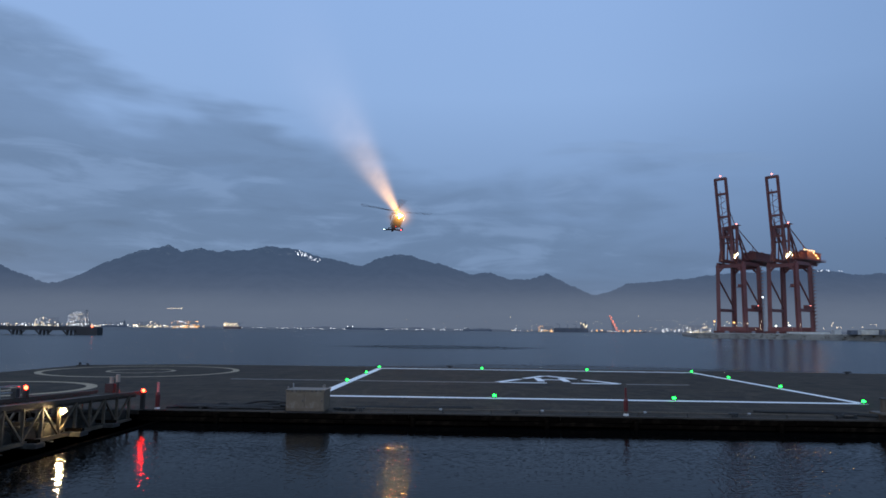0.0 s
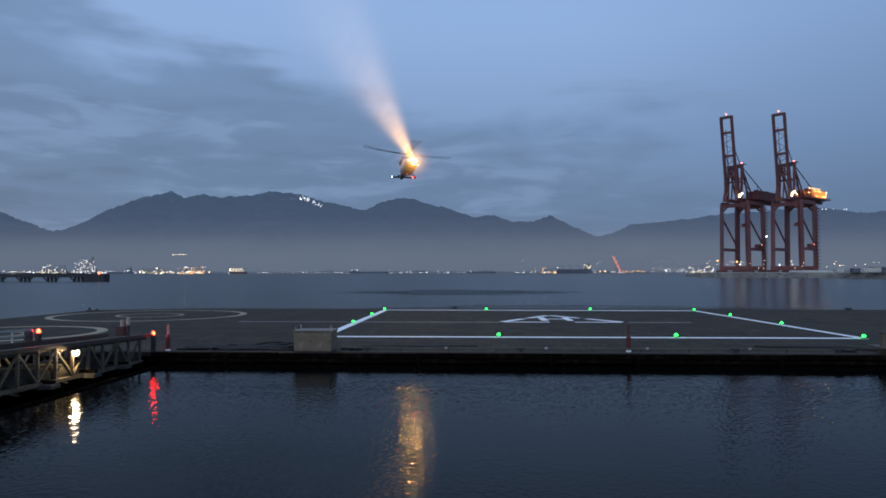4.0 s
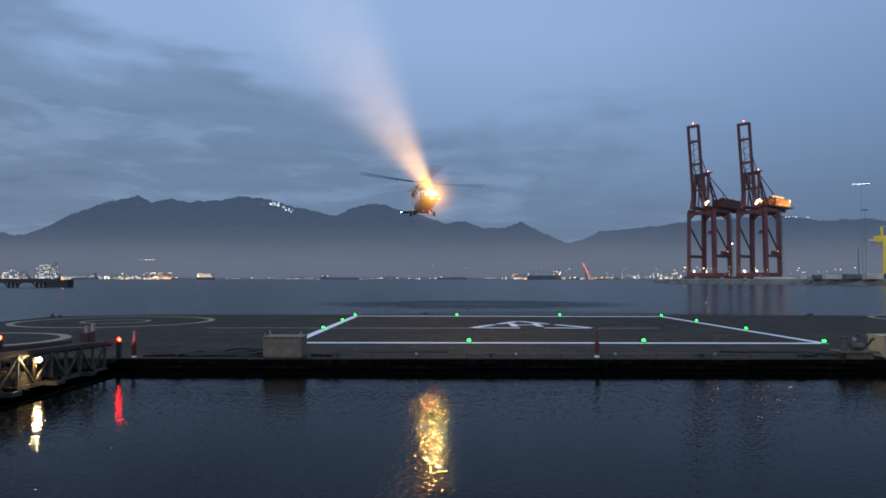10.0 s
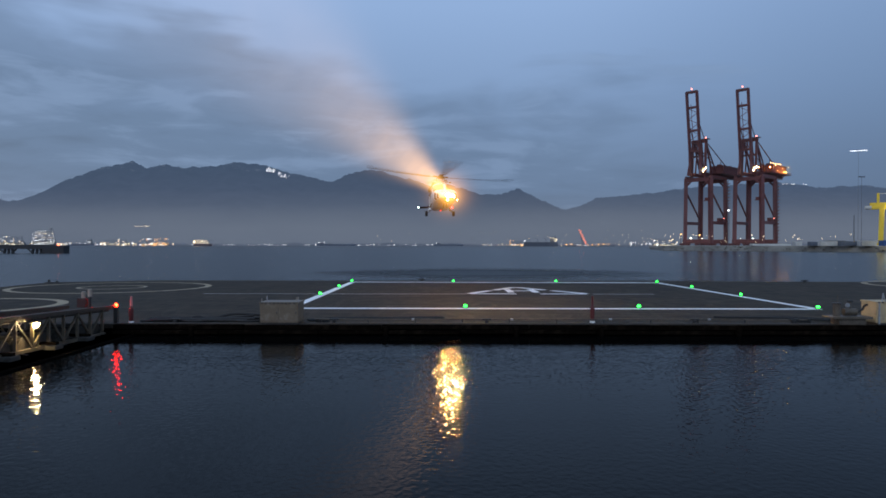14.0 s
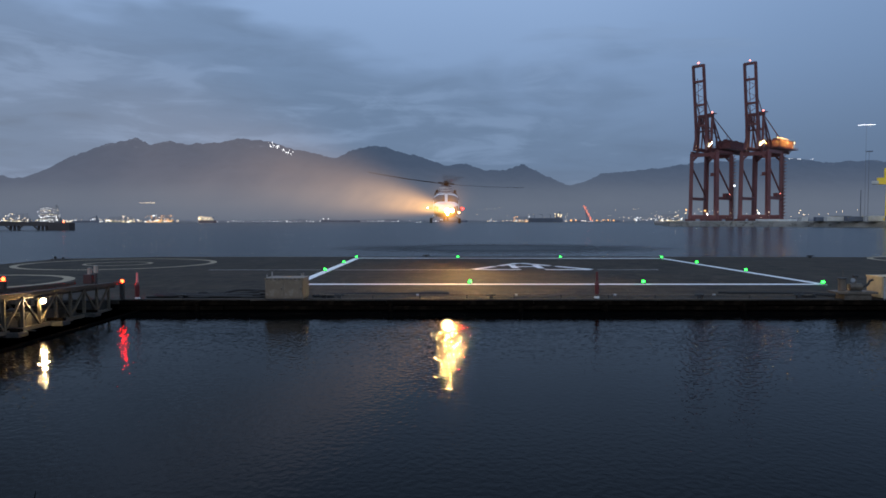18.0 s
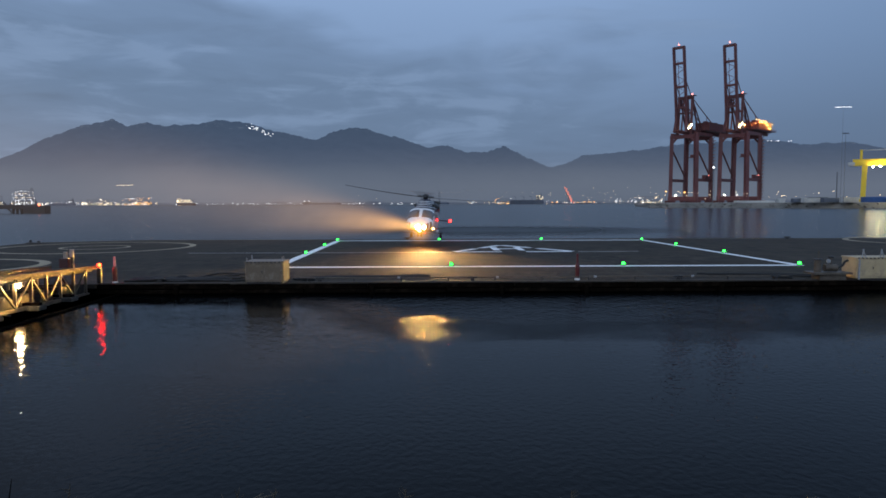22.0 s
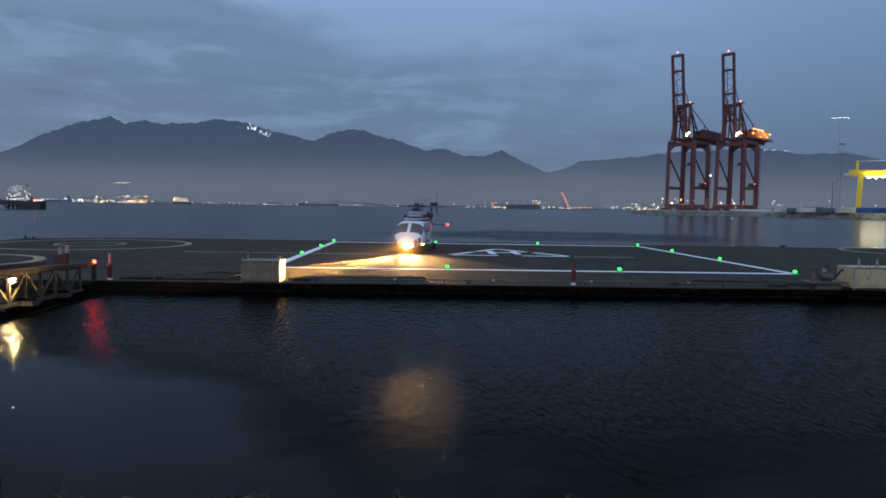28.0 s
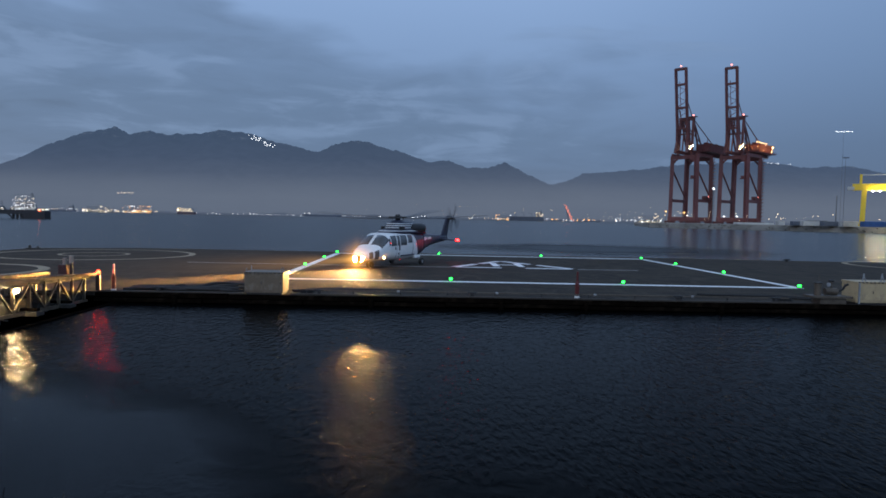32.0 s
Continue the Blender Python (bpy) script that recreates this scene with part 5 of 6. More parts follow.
for y in (27.6, 25.3, 22.7, 18.4):
    fl = thing("float_block", (GX - 0.72, y, -0.5), "stained concrete float block under the gangway", "float", "gangway floats")
    part("block", box(B(), (2.35, 0.55, 0.98), (0, 0, 0.49), (0, 0, 0), 0.05), CONCRETE, fl)
    part("saddle", box(B(), (2.2, 0.2, 0.10), (0, 0, 1.03)), TIMBER, fl)
for k in range(9):
    dr = thing("float_drum", (GX - 1.0, 29.3 - 1.25 * k, 0.30 + 0.025 * k), "weathered plastic float drum under the gangway", "float", "float drums")
    part("drum", rod(B(), (-0.78, 0, 0.06), (0.78, 0, 0.06), 0.46, 18), DRUM, dr)
    for xx in (-0.5, 0.0, 0.5):
        part("hoop", rod(B(), (xx - 0.03, 0, 0.06), (xx + 0.03, 0, 0.06), 0.48, 18), DRUM, dr)
barge = thing("float_pontoon", (GX - 0.55, 22.6, -0.65), "low black pontoon under the gangway", "pontoon")
part("body", box(B(), (3.5, 15.0, 0.98), (0, 0, 0.49), (0, 0, 0), 0.05), HULL, barge)
part("rubbing_strip", box(B(), (3.7, 15.1, 0.12), (0, 0, 0.92), (0, 0, 0), 0.02), HULL, barge)

for y0, y1, dip in ((25.6, 23.6, 0.34), (23.2, 20.8, 0.40), (27.9, 26.2, 0.28)):
    hose("mooring_rope", [(GX + 0.12, y0, gb(y0) - 0.06), (GX + 0.2, (y0 + y1) / 2, gb(y0) - dip * 0.7), (GX + 0.12, y1, gb(y1) - 0.06)], 0.022, "slack mooring rope slung under the gangway")
flood = thing("floodlight", (GX + 0.14, 24.35, gz(24.35)), "bright warm floodlight under the gangway rail", "lamp")
part("bracket", box(B(), (0.05, 0.05, 0.24), (-0.02, 0, -0.20)), DARK, flood)
# Added plate, not part of the lamp: keeps its light off the rail
part("shade_plate", box(B(), (0.34, 0.5, 0.02), (0.0, 0.0, -0.17), (0, 0, 0), 0.005), DARK, flood)
part("hood", rod(B(), (-0.03, 0.07, -0.28), (-0.03, 0.16, -0.26), 0.14, 12, 0.08), DARK, flood)
part("lens", ball(B(), 0.072, (0.0, 0.0, -0.30), (1, 0.7, 1), 2), WARM_GLOW, flood, "glowing warm white lens")


def obstruction_lamp(x, y, z0, z1, label):
    t = thing("obstruction_light", (x, y, z0), label, "light", "red obstruction lights")
    part("post", box(B(), (0.17, 0.17, (z1 - z0) * 0.72), (0, 0, (z1 - z0) * 0.36), (0, 0, 0), 0.02), DARK, t)
    part("collar", rod(B(), (0, 0, (z1 - z0) * 0.72), (0, 0, (z1 - z0) * 0.8), 0.10, 12), DARK, t)
    part("globe", ball(B(), 0.070, (0, 0, (z1 - z0) * 0.8 + 0.07), (1, 1, 1.15), 2), RED_GLOW, t, "glowing red globe")
    return t


obstruction_lamp(GX + 0.1, 30.45, DZ, 1.58, "red globe light on a dark post")
obstruction_lamp(GX - 1.95, 25.5, gz(25.5) + 0.07, 1.97, "red globe light on the gangway's far rail")
rail = thing("hand_rail", (GX - 2.0, 25.2, gz(25.2) + 0.07), "galvanised hand rail beside the gangway lamp", "railing")
for k in range(5):
    part("post", bar(B(), (0, -1.1 * k, -0.04 + 0.036 * k), (0, -1.1 * k, 0.42 + 0.036 * k), 0.06), STEEL, rail)
for z in (0.2, 0.42):
    part("rail", bar(B(), (0, 0, z), (0, -4.6, z + 0.15), 0.05), STEEL, rail)
part("switch_box", box(B(), (0.22, 0.2, 0.34), (0.06, -0.3, 0.20), (0, 0, 0), 0.02), DARK, rail)
PALE_TUBE = surface("weathered_pale_tube", (0.36, 0.30, 0.24), 0.5, 0, 0.3, 4.0, 0.05)
sb = thing("signal_box", (GX - 0.35, 28.6, gz(28.6) + 0.085), "dark red signal box with two lamp tubes", "box")
part("body", box(B(), (0.36, 0.30, 0.38), (-0.04, 0, 0.19), (0, 0, 0), 0.02), surface("dark_red_paint", (0.022, 0.005, 0.005), 0.6, 0, 0.3, 3.0, 0.1), sb)
part("tube", rod(B(), (-0.02, 0, 0.36), (-0.02, 0, 0.64), 0.08, 14), PALE_TUBE, sb)
part("pole", rod(B(), (0.30, -0.12, 0.0), (0.30, -0.12, 0.50), 0.06, 12), DARK, sb)
part("pole_top", rod(B(), (0.30, -0.12, 0.44), (0.30, -0.12, 0.74), 0.08, 14), PALE_TUBE, sb)

# ---- near shore: riprap and dry stalks ----
rng = random.Random(3)
near_rocks = []
for k in range(5):
    bm = B()
    ball(bm, 1.0, (0, 0, 0), (1, 0.8, 0.6), 2)
    for v in bm.verts:
        v.co *= 1 + 0.35 * noise.noise(v.co * 1.7 + Vector((k * 7, 0, 0)))
    me = bpy.data.meshes.new("rock")
    bm.to_mesh(me)
    bm.free()
    me.materials.append(ROCK)
    near_rocks.append(me)
for k in range(170):
    x = rng.uniform(-13, 13)
    f = rng.random()
    o = new("rock", near_rocks[k % 5])
    o.parent = bank
    o.matrix_basis = pose(x, 7.0 + 1.6 * f, 0.62 - 0.46 * f + rng.uniform(-0.12, -0.03), rng.uniform(-25, 25), rng.uniform(-25, 25), rng.uniform(0, 360)) @ Matrix.Scale(rng.uniform(0.08, 0.22), 4)
for x, y, size in ((-5.15, 8.34, 0.26), (-4.85, 8.38, 0.24), (-4.5, 8.36, 0.25), (-3.98, 8.40, 0.27), (-3.62, 8.36, 0.28), (-3.1, 8.33, 0.22), (-2.42, 8.40, 0.25), (-1.25, 8.38, 0.26), (-0.74, 8.36, 0.24), (-0.46, 8.40, 0.26), (0.65, 8.34, 0.25)):
    o = new("rock", near_rocks[int(x * 7) % 5])
    o.parent = bank
    o.matrix_basis = pose(x, y, 0.275, rng.uniform(-15, 15), rng.uniform(-15, 15), rng.uniform(0, 360)) @ Matrix.Scale(size, 4)
for x, y, z in ((-0.44, 8.38, 0.445), (-1.2, 8.37, 0.44), (-3.85, 8.37, 0.445), (-2.36, 8.36, 0.44)):
    t = thing("fallen_leaf", (x, y, z), "small curled pale leaf on a shore rock", "leaf", "fallen leaves")
    bm = B()
    ball(bm, 0.07, (0, 0, 0.0), (1, 0.55, 0.10), 2)
    for v in bm.verts:
        v.co.z += 5.0 * v.co.x * v.co.x
    part("blade", bm, LEAF, t)
    part("stalk", rod(B(), (0.06, 0, 0.02), (0.12, 0.01, 0.05), 0.005, 5, 0.003), LEAF, t)
t = thing("driftwood", (-2.45, 8.38, 0.42), "bleached driftwood branch caught on the shore rocks", "driftwood")
part("limb", rod(B(), (-0.05, 0, -0.08), (0.16, 0.02, 0.05), 0.020, 6, 0.012), LEAF, t)
for a, b in (((0.14, 0.02, 0.04), (0.60, 0.05, 0.13)), ((0.10, 0.02, 0.02), (0.50, 0.0, 0.03)), ((0.0, 0, -0.02), (-0.05, 0.0, 0.16)), ((0.3, 0.03, 0.07), (0.44, 0.06, 0.14))):
    part("twig", rod(B(), a, b, 0.007, 5, 0.003), LEAF, t)
t = thing("dark_reed", (-5.06, 8.34, 0.44), "dark bare reed standing among the shore rocks", "plant")
part("stem", rod(B(), (0, 0, -0.12), (0.07, 0.02, 0.36), 0.012, 6, 0.004), HULL, t)
bm = B()
for k in range(260):
    x, y = rng.choice((-5.2, -4.0, -3.1, -1.2, 0.4, 1.9, 4.5)) + rng.gauss(0, 0.45), rng.uniform(7.1, 8.3)
    z = np.interp(y, [6.7, 7.9, 8.7], [0.74, 0.36, 0.2])
    for j in range(4):
        h = rng.uniform(0.10, 0.30)
        lean = Vector((rng.uniform(-0.4, 0.4), rng.uniform(-0.2, 0.3), 1)) * h
        a = Vector((x + rng.uniform(-0.1, 0.1), y, z - 0.05))
        rod(bm, a, a + lean, 0.007, 3, 0.003)
tagged(part("dry_grass", bm, STALK), "dry winter grass on the near bank", "grass", kind="stuff")
for x, y, h in ((-4.05, 7.7, 0.58), (-3.75, 7.6, 0.46), (-2.2, 7.8, 0.44), (-1.8, 7.9, 0.42), (-0.3, 7.9, 0.40), (1.6, 7.8, 0.40)):
    z = 0.40
    t = thing("dry_stalk", (x, y, z), "dry winter plant stalk on the bank", "plant", "dry stalks")
    part("stem", rod(B(), (0, 0, -0.1), (0.12 * h, 0.05, h), 0.012, 5, 0.004), STALK, t)
    bm = B()
    for k in range(9):
        a = Vector((0.12 * h * k / 9, 0.05 * k / 9, h * (0.35 + 0.6 * k / 9)))
        rod(bm, a, a + Vector((rng.uniform(-0.12, 0.12), rng.uniform(-0.1, 0.1), rng.uniform(0.02, 0.12))), 0.007, 4, 0.002)
    part("twigs", bm, STALK, t)


HELI_RED = glowing("port_light", (1.0, 0.0035, 0.003), 120)
HELI_GREEN = glowing("starboard_light", (0.65, 1.0, 0.85), 9)
HELI_BEACON = glowing("belly_beacon", (1.0, 0.02, 0.02), 3)
ROTOR_GREY = surface("rotor_grey", (0.07, 0.07, 0.075), 0.45, 0.1, 0.2, 1.0, 0.0)
SEARCH_LAMP = glowing("searchlight_lamp", (1.0, 0.50, 0.12), 4200000)
SEARCH_LENS = glowing("searchlight_lens", (1.0, 0.55, 0.18), 420)
LANDING_LAMP = glowing("landing_lamp", (1.0, 0.46, 0.10), 3600)
GLINT_LAMP = glowing("glint_lamp", (1.0, 0.56, 0.20), 50000)
SIDE_LAMP = glowing("side_lamp", (1.0, 0.46, 0.11), 45)


# ---- helicopter ----
heli = thing("helicopter", (0, 50, DZ), "white and navy twin-engined passenger helicopter with lights on", "helicopter")
# stations: x, half width, bottom, top
STATIONS = [(5.02, 0.14, 0.68, 0.86), (4.92, 0.40, 0.60, 0.99), (4.65, 0.65, 0.52, 1.13), (4.2, 0.86, 0.46, 1.30), (3.75, 1.0, 0.43, 1.46), (3.4, 1.04, 0.41, 1.74),
            (3.0, 1.06, 0.40, 2.06), (2.6, 1.07, 0.40, 2.29), (1.0, 1.07, 0.40, 2.36), (-0.6, 1.06, 0.42, 2.36), (-1.5, 1.0, 0.50, 2.34), (-2.3, 0.88, 0.70, 2.30),
            (-3.2, 0.64, 1.0, 2.24), (-4.5, 0.44, 1.28, 2.14), (-6.4, 0.30, 1.48, 2.02), (-7.6, 0.20, 1.60, 1.98), (-7.75, 0.08, 1.72, 1.90)]
SX = [s[0] for s in STATIONS][::-1]


def station(x):
    return [float(np.interp(x, SX, [s[k] for s in STATIONS][::-1])) for k in (1, 2, 3)]


def skin(x, a, out=0.0):
    """A point of the fuselage's surface at station x and angle a, from port (0) over the top (90)."""
    w, lo, hi = station(x)
    c, s = math.cos(radians(a)), math.sin(radians(a))
    e = 2 / 3.3
    y = (w + out) * math.copysign(abs(c) ** e, c)
    z = (lo + hi) / 2 + ((hi - lo) / 2 + out) * math.copysign(abs(s) ** e, s)
    return (x, y, z)


def hull_part(name, xs, material, label=""):
    return part(name, loft(B(), [[skin(x, a) for a in range(0, 360, 10)] for x in xs]), material, heli, label)


def slant_ring(x):
    """A ring that leans back towards the belly."""
    return [skin(x - 0.55 + 0.62 * math.sin(radians(a)), a) for a in range(0, 360, 10)]


part("cabin", loft(B(), [[skin(x, a) for a in range(0, 360, 10)] for x in (5.02, 4.98, 4.92, 4.8, 4.65, 4.4, 4.2, 3.95, 3.75, 3.58, 3.4, 3.2, 3.0, 2.8, 2.6, 1.6, 1.0, 0.3)]
               + [slant_ring(-0.3), slant_ring(-0.5)]), HELI_WHITE, heli, "glossy white cabin")
part("rear_fuselage", loft(B(), [slant_ring(-0.5), slant_ring(-0.7)] + [[skin(x, a) for a in range(0, 360, 10)] for x in (-2.0, -2.3)]), HELI_NAVY, heli, "navy rear fuselage")
hull_part("tail_boom", [-2.3, -2.75, -3.2, -3.8, -4.5, -5.4, -6.4, -7.1, -7.6, -7.75], HELI_NAVY, "navy blue tail boom")


def pane(name, x0, x1, a0, a1, material=None, out=0.012, parent=None):
    bm = B()
    n, k = 6, 8
    outer = [[bm.verts.new(skin(x0 + (x1 - x0) * i / n, a0 + (a1 - a0) * j / k, out)) for j in range(k + 1)] for i in range(n + 1)]
    for i in range(n):
        for j in range(k):
            f = bm.faces.new((outer[i][j], outer[i + 1][j], outer[i + 1][j + 1], outer[i][j + 1]))
            f.smooth = True
    r = bmesh.ops.extrude_face_region(bm, geom=bm.faces[:])
    for v in r["geom"]:
        if isinstance(v, bmesh.types.BMVert):
            v.co.y *= 0.985
            v.co.z -= 0.012
    bmesh.ops.recalc_face_normals(bm, faces=bm.faces)
    return part(name, bm, material or HELI_GLASS, parent or heli)


for s in (0, 1):
    def side(a):
        return 180 - a if s else a
    pane("windscreen", 2.86, 3.62, side(24), side(88.0))
    pane("windscreen_seal", 2.83, 3.66, side(22.5), side(88.4), DARK, 0.006)
    pane("door_window", 1.92, 2.58, side(1), side(42))
    pane("door_window_quarter", 2.66, 2.84, side(3), side(32))
    pane("cabin_window", 1.46, 1.76, side(1), side(41))
    pane("cabin_window", 0.50, 1.32, side(1), side(41))
    pane("cabin_window", -0.30, 0.30, side(5), side(40))
    pane("chin_window", 4.40, 4.66, side(-24), side(28))
    pane("chin_window", 3.92, 4.26, side(-30), side(24))
    pane("step_hatch", 1.5, 1.62, side(-22), side(-14), DARK, 0.008)
    pane("door_latch", 1.46, 1.58, side(-6), side(2), DARK, 0.012)
    # door seams as thin recessed lines
    for x in (1.84, 1.40, -0.42):
        pane("door_seam", x - 0.012, x + 0.012, side(-40), side(60), DARK, 0.004)
    pane("cheat_band", -0.8, 1.2, side(-34), side(-27), HELI_NAVY, 0.006)
pane("windscreen_post", 2.66, 3.72, 89.45, 90.55, HELI_WHITE, 0.016)
pane("door_handle", 1.98, 2.1, -4, 0, DARK, 0.02)


def oval(cx, hl, hw, z, n=36, p=2.6):
    e = 2 / p
    out = []
    for i in range(n):
        a = 2 * math.pi * i / n
        c, s = math.cos(a), math.sin(a)
        out.append((cx + hl * math.copysign(abs(c) ** e, c), hw * math.copysign(abs(s) ** e, s), z))
    return out


COWL = [(2.22, -0.75, 3.0, 0.88), (2.40, -0.72, 2.85, 0.84), (2.50, -0.60, 2.35, 0.76), (2.56, -0.45, 1.75, 0.70), (2.80, -0.42, 1.55, 0.66), (3.02, -0.35, 1.30, 0.58), (3.10, -0.25, 0.9, 0.44), (3.16, -0.1, 0.42, 0.28)]
part("engine_cowling", loft(B(), [oval(c, l, w, z) for z, c, l, w in COWL]), HELI_NAVY, heli, "navy engine cowling")
for z in (2.40, 2.62, 2.76, 2.90):
    ring_at = []
    for dz in (0.0, 0.055):
        l = np.interp(z + dz, [k[0] for k in COWL], [k[2] for k in COWL]) + 0.012
        w = np.interp(z + dz, [k[0] for k in COWL], [k[3] for k in COWL]) + 0.012
        c = np.interp(z + dz, [k[0] for k in COWL], [k[1] for k in COWL])
        ring_at.append(oval(c, l, w, z + dz))
    part("cowling_stripe", loft(B(), ring_at), HELI_WHITE, heli, "white pinstripe")
for s in (-1, 1):
    part("intake", box(B(), (0.5, 0.18, 0.22), (0.7, s * 0.76, 2.62), (0, 0, s * -6), 0.05), DARK, heli)
    duct = part("exhaust", loft(B(), [[(x, s * (0.50 + 0.10 * (-0.7 - x)) + r * math.cos(a), 2.60 + 1.05 * r * math.sin(a)) for a in [2 * math.pi * i / 20 for i in range(20)]]
                                   for x, r in ((-0.7, 0.20), (-1.1, 0.32), (-1.9, 0.35), (-2.35, 0.33), (-2.5, 0.29))]), DARK, heli)
    part("exhaust_mouth", rod(B(), (-2.48, s * 0.68, 2.60), (-2.53, s * 0.685, 2.60), 0.26, 18), RUBBER, duct)
    # main gear
    leg = part("main_gear", rod(B(), (-1.2, s * 0.92, 0.62), (-1.3, s * 1.2, 0.30), 0.06, 10), STEEL, heli)
    part("tyre", rod(B(), (-1.3, s * 1.14, 0.24), (-1.3, s * 1.34, 0.24), 0.24, 18), RUBBER, leg)
    part("rim", rod(B(), (-1.3, s * 1.12, 0.24), (-1.3, s * 1.36, 0.24), 0.12, 14), STEEL, leg)
    part("sponson", box(B(), (0.8, 0.20, 0.24), (-1.15, s * 0.94, 0.60), (0, 0, 0), 0.08), HELI_WHITE, heli)
    # stabiliser halves with their tip lights
    st = part("stabiliser", box(B(), (0.72, 1.32, 0.09), (-6.6, s * 0.88, 1.70), (s * -3, 0, 0), 0.035), HELI_NAVY, heli)
    part("end_plate", box(B(), (0.5, 0.04, 0.30), (-6.65, s * 1.55, 1.66), (0, 0, 0), 0.015), HELI_NAVY, st)
    part("tip_light", ball(B(), 0.10 if s > 0 else 0.07, (-6.5, s * 1.64, 1.68), (1.2, 1, 0.9), 2), HELI_RED if s > 0 else HELI_GREEN, st, "red tip light" if s > 0 else "green-white tip light")
nose_leg = part("nose_gear", rod(B(), (3.55, 0, 0.5), (3.55, 0, 0.2), 0.055, 10), STEEL, heli)
for s in (-1, 1):
    part("tyre", rod(B(), (3.55, s * 0.06, 0.19), (3.55, s * 0.2, 0.19), 0.19, 16), RUBBER, nose_leg)
# fin
fin = B()
prof = [(-6.9, 1.95), (-7.75, 1.75), (-8.35, 3.45), (-8.2, 3.62), (-7.85, 3.55)]
lo = [fin.verts.new((x, -0.09, z)) for x, z in prof]
hi = [fin.verts.new((x, 0.09, z)) for x, z in prof]
fin.faces.new(lo)
fin.faces.new(hi[::-1])
for i in range(5):
    fin.faces.new((lo[i], hi[i], hi[(i + 1) % 5], lo[(i + 1) % 5]))
bmesh.ops.recalc_face_normals(fin, faces=fin.faces)
bmesh.ops.bevel(fin, geom=fin.edges[:], offset=0.035, segments=2, affect="EDGES")
part("fin", fin, HELI_NAVY, heli)
part("gearbox", box(B(), (0.42, 0.34, 0.30), (-8.05, 0.16, 3.40), (0, 0, 0), 0.08), DARK, heli)
# company lettering becomes plain white bars
for k, w in enumerate((0.28, 0.20, 0.10, 0.10, 0.14, 0.20, 0.14)):
    x = -2.75 - 0.235 * k
    for s in (0, 1):
        pane("name_bar", x - w / 2, x + w / 2, 180 - 4 if s else 4, 180 - 22 if s else 22, HELI_WHITE, 0.008)
part("antenna", box(B(), (0.16, 0.02, 0.24), (-3.6, 0, 2.38), (0, 20, 0)), DARK, heli)
part("belly_antenna", box(B(), (0.18, 0.02, 0.2), (0.6, 0, 0.34)), DARK, heli)
part("wiper", bar(bar(B(), (3.66, 0.3, 1.54), (3.15, 0.12, 1.98), 0.02), (3.66, -0.3, 1.54), (3.15, -0.12, 1.98), 0.02), DARK, heli)
part("beacon", ball(B(), 0.05, (-0.4, 0, 0.385), (1, 1, 0.8), 2), HELI_BEACON, heli, "red belly beacon")

# main rotor: a hub part that turns with its four blades
rotor = part("main_rotor", rod(rod(B(), (0, 0, -0.25), (0, 0, 0.16), 0.16, 16, 0.22), (0, 0, 0.0), (0, 0, 0.10), 0.42, 20, 0.34), DARK, heli)
rotor.matrix_basis = pose(0, 0, 3.32)
bm = B()
sect = []
for x, c, dz in ((0.35, 0.10, 0.0), (0.9, 0.13, 0.01), (1.25, 0.39, 0.02), (3.5, 0.39, 0.10), (5.9, 0.39, 0.26), (6.5, 0.34, 0.31), (6.7, 0.18, 0.33)):
    tw = radians(10 - 1.3 * x)
    sect.append([(x, u * c * math.cos(tw), dz + u * c * math.sin(tw) + v * 0.045) for u, v in ((-0.5, 0), (-0.2, 0.5), (0.2, 0.55), (0.5, 0.05), (0.2, -0.35), (-0.2, -0.3))])
loft(bm, sect)
for k in range(4):
    a = radians(90 * k)
    part("blade_cuff", box(B(), (0.55, 0.16, 0.12), (0.42 * math.cos(a), 0.42 * math.sin(a), 0.05), (0, 0, 90 * k), 0.03), DARK, rotor)
    part("pitch_link", rod(B(), (0.34 * math.cos(a + 0.5), 0.34 * math.sin(a + 0.5), -0.22), (0.42 * math.cos(a + 0.4), 0.42 * math.sin(a + 0.4), 0.04), 0.025, 6), DARK, rotor)
part("hub_cap", rod(B(), (0, 0, 0.16), (0, 0, 0.26), 0.20, 16, 0.14), DARK, rotor)
blade = part("blade", bm, ROTOR_GREY, rotor, "long grey rotor blade")
for k in (90, 180, 270):
    again("blade", blade, rotor, pose(0, 0, 0, 0, 0, k))
tail_rotor = part("tail_rotor", rod(B(), (0, -0.12, 0), (0, 0.12, 0), 0.14, 12), DARK, heli)
tail_rotor.matrix_basis = pose(-8.05, 0.42, 3.40)
tb = part("blade", box(B(), (0.17, 0.03, 1.02), (0, 0.03, 0.70), (0, 0, 10), 0.01), ROTOR_GREY, tail_rotor)
for k in (90, 180, 270):
    again("blade", tb, tail_rotor, pose(0, 0, 0, 0, k, 0))

# nose searchlight that slews, its beam painted as a glow, the fixed landing lamp and an added lamp
def turned(profile, n=24):
    return loft(B(), [[(x, r * math.cos(a), r * math.sin(a)) for a in [2 * math.pi * i / n for i in range(n)]] for x, r in profile], False)


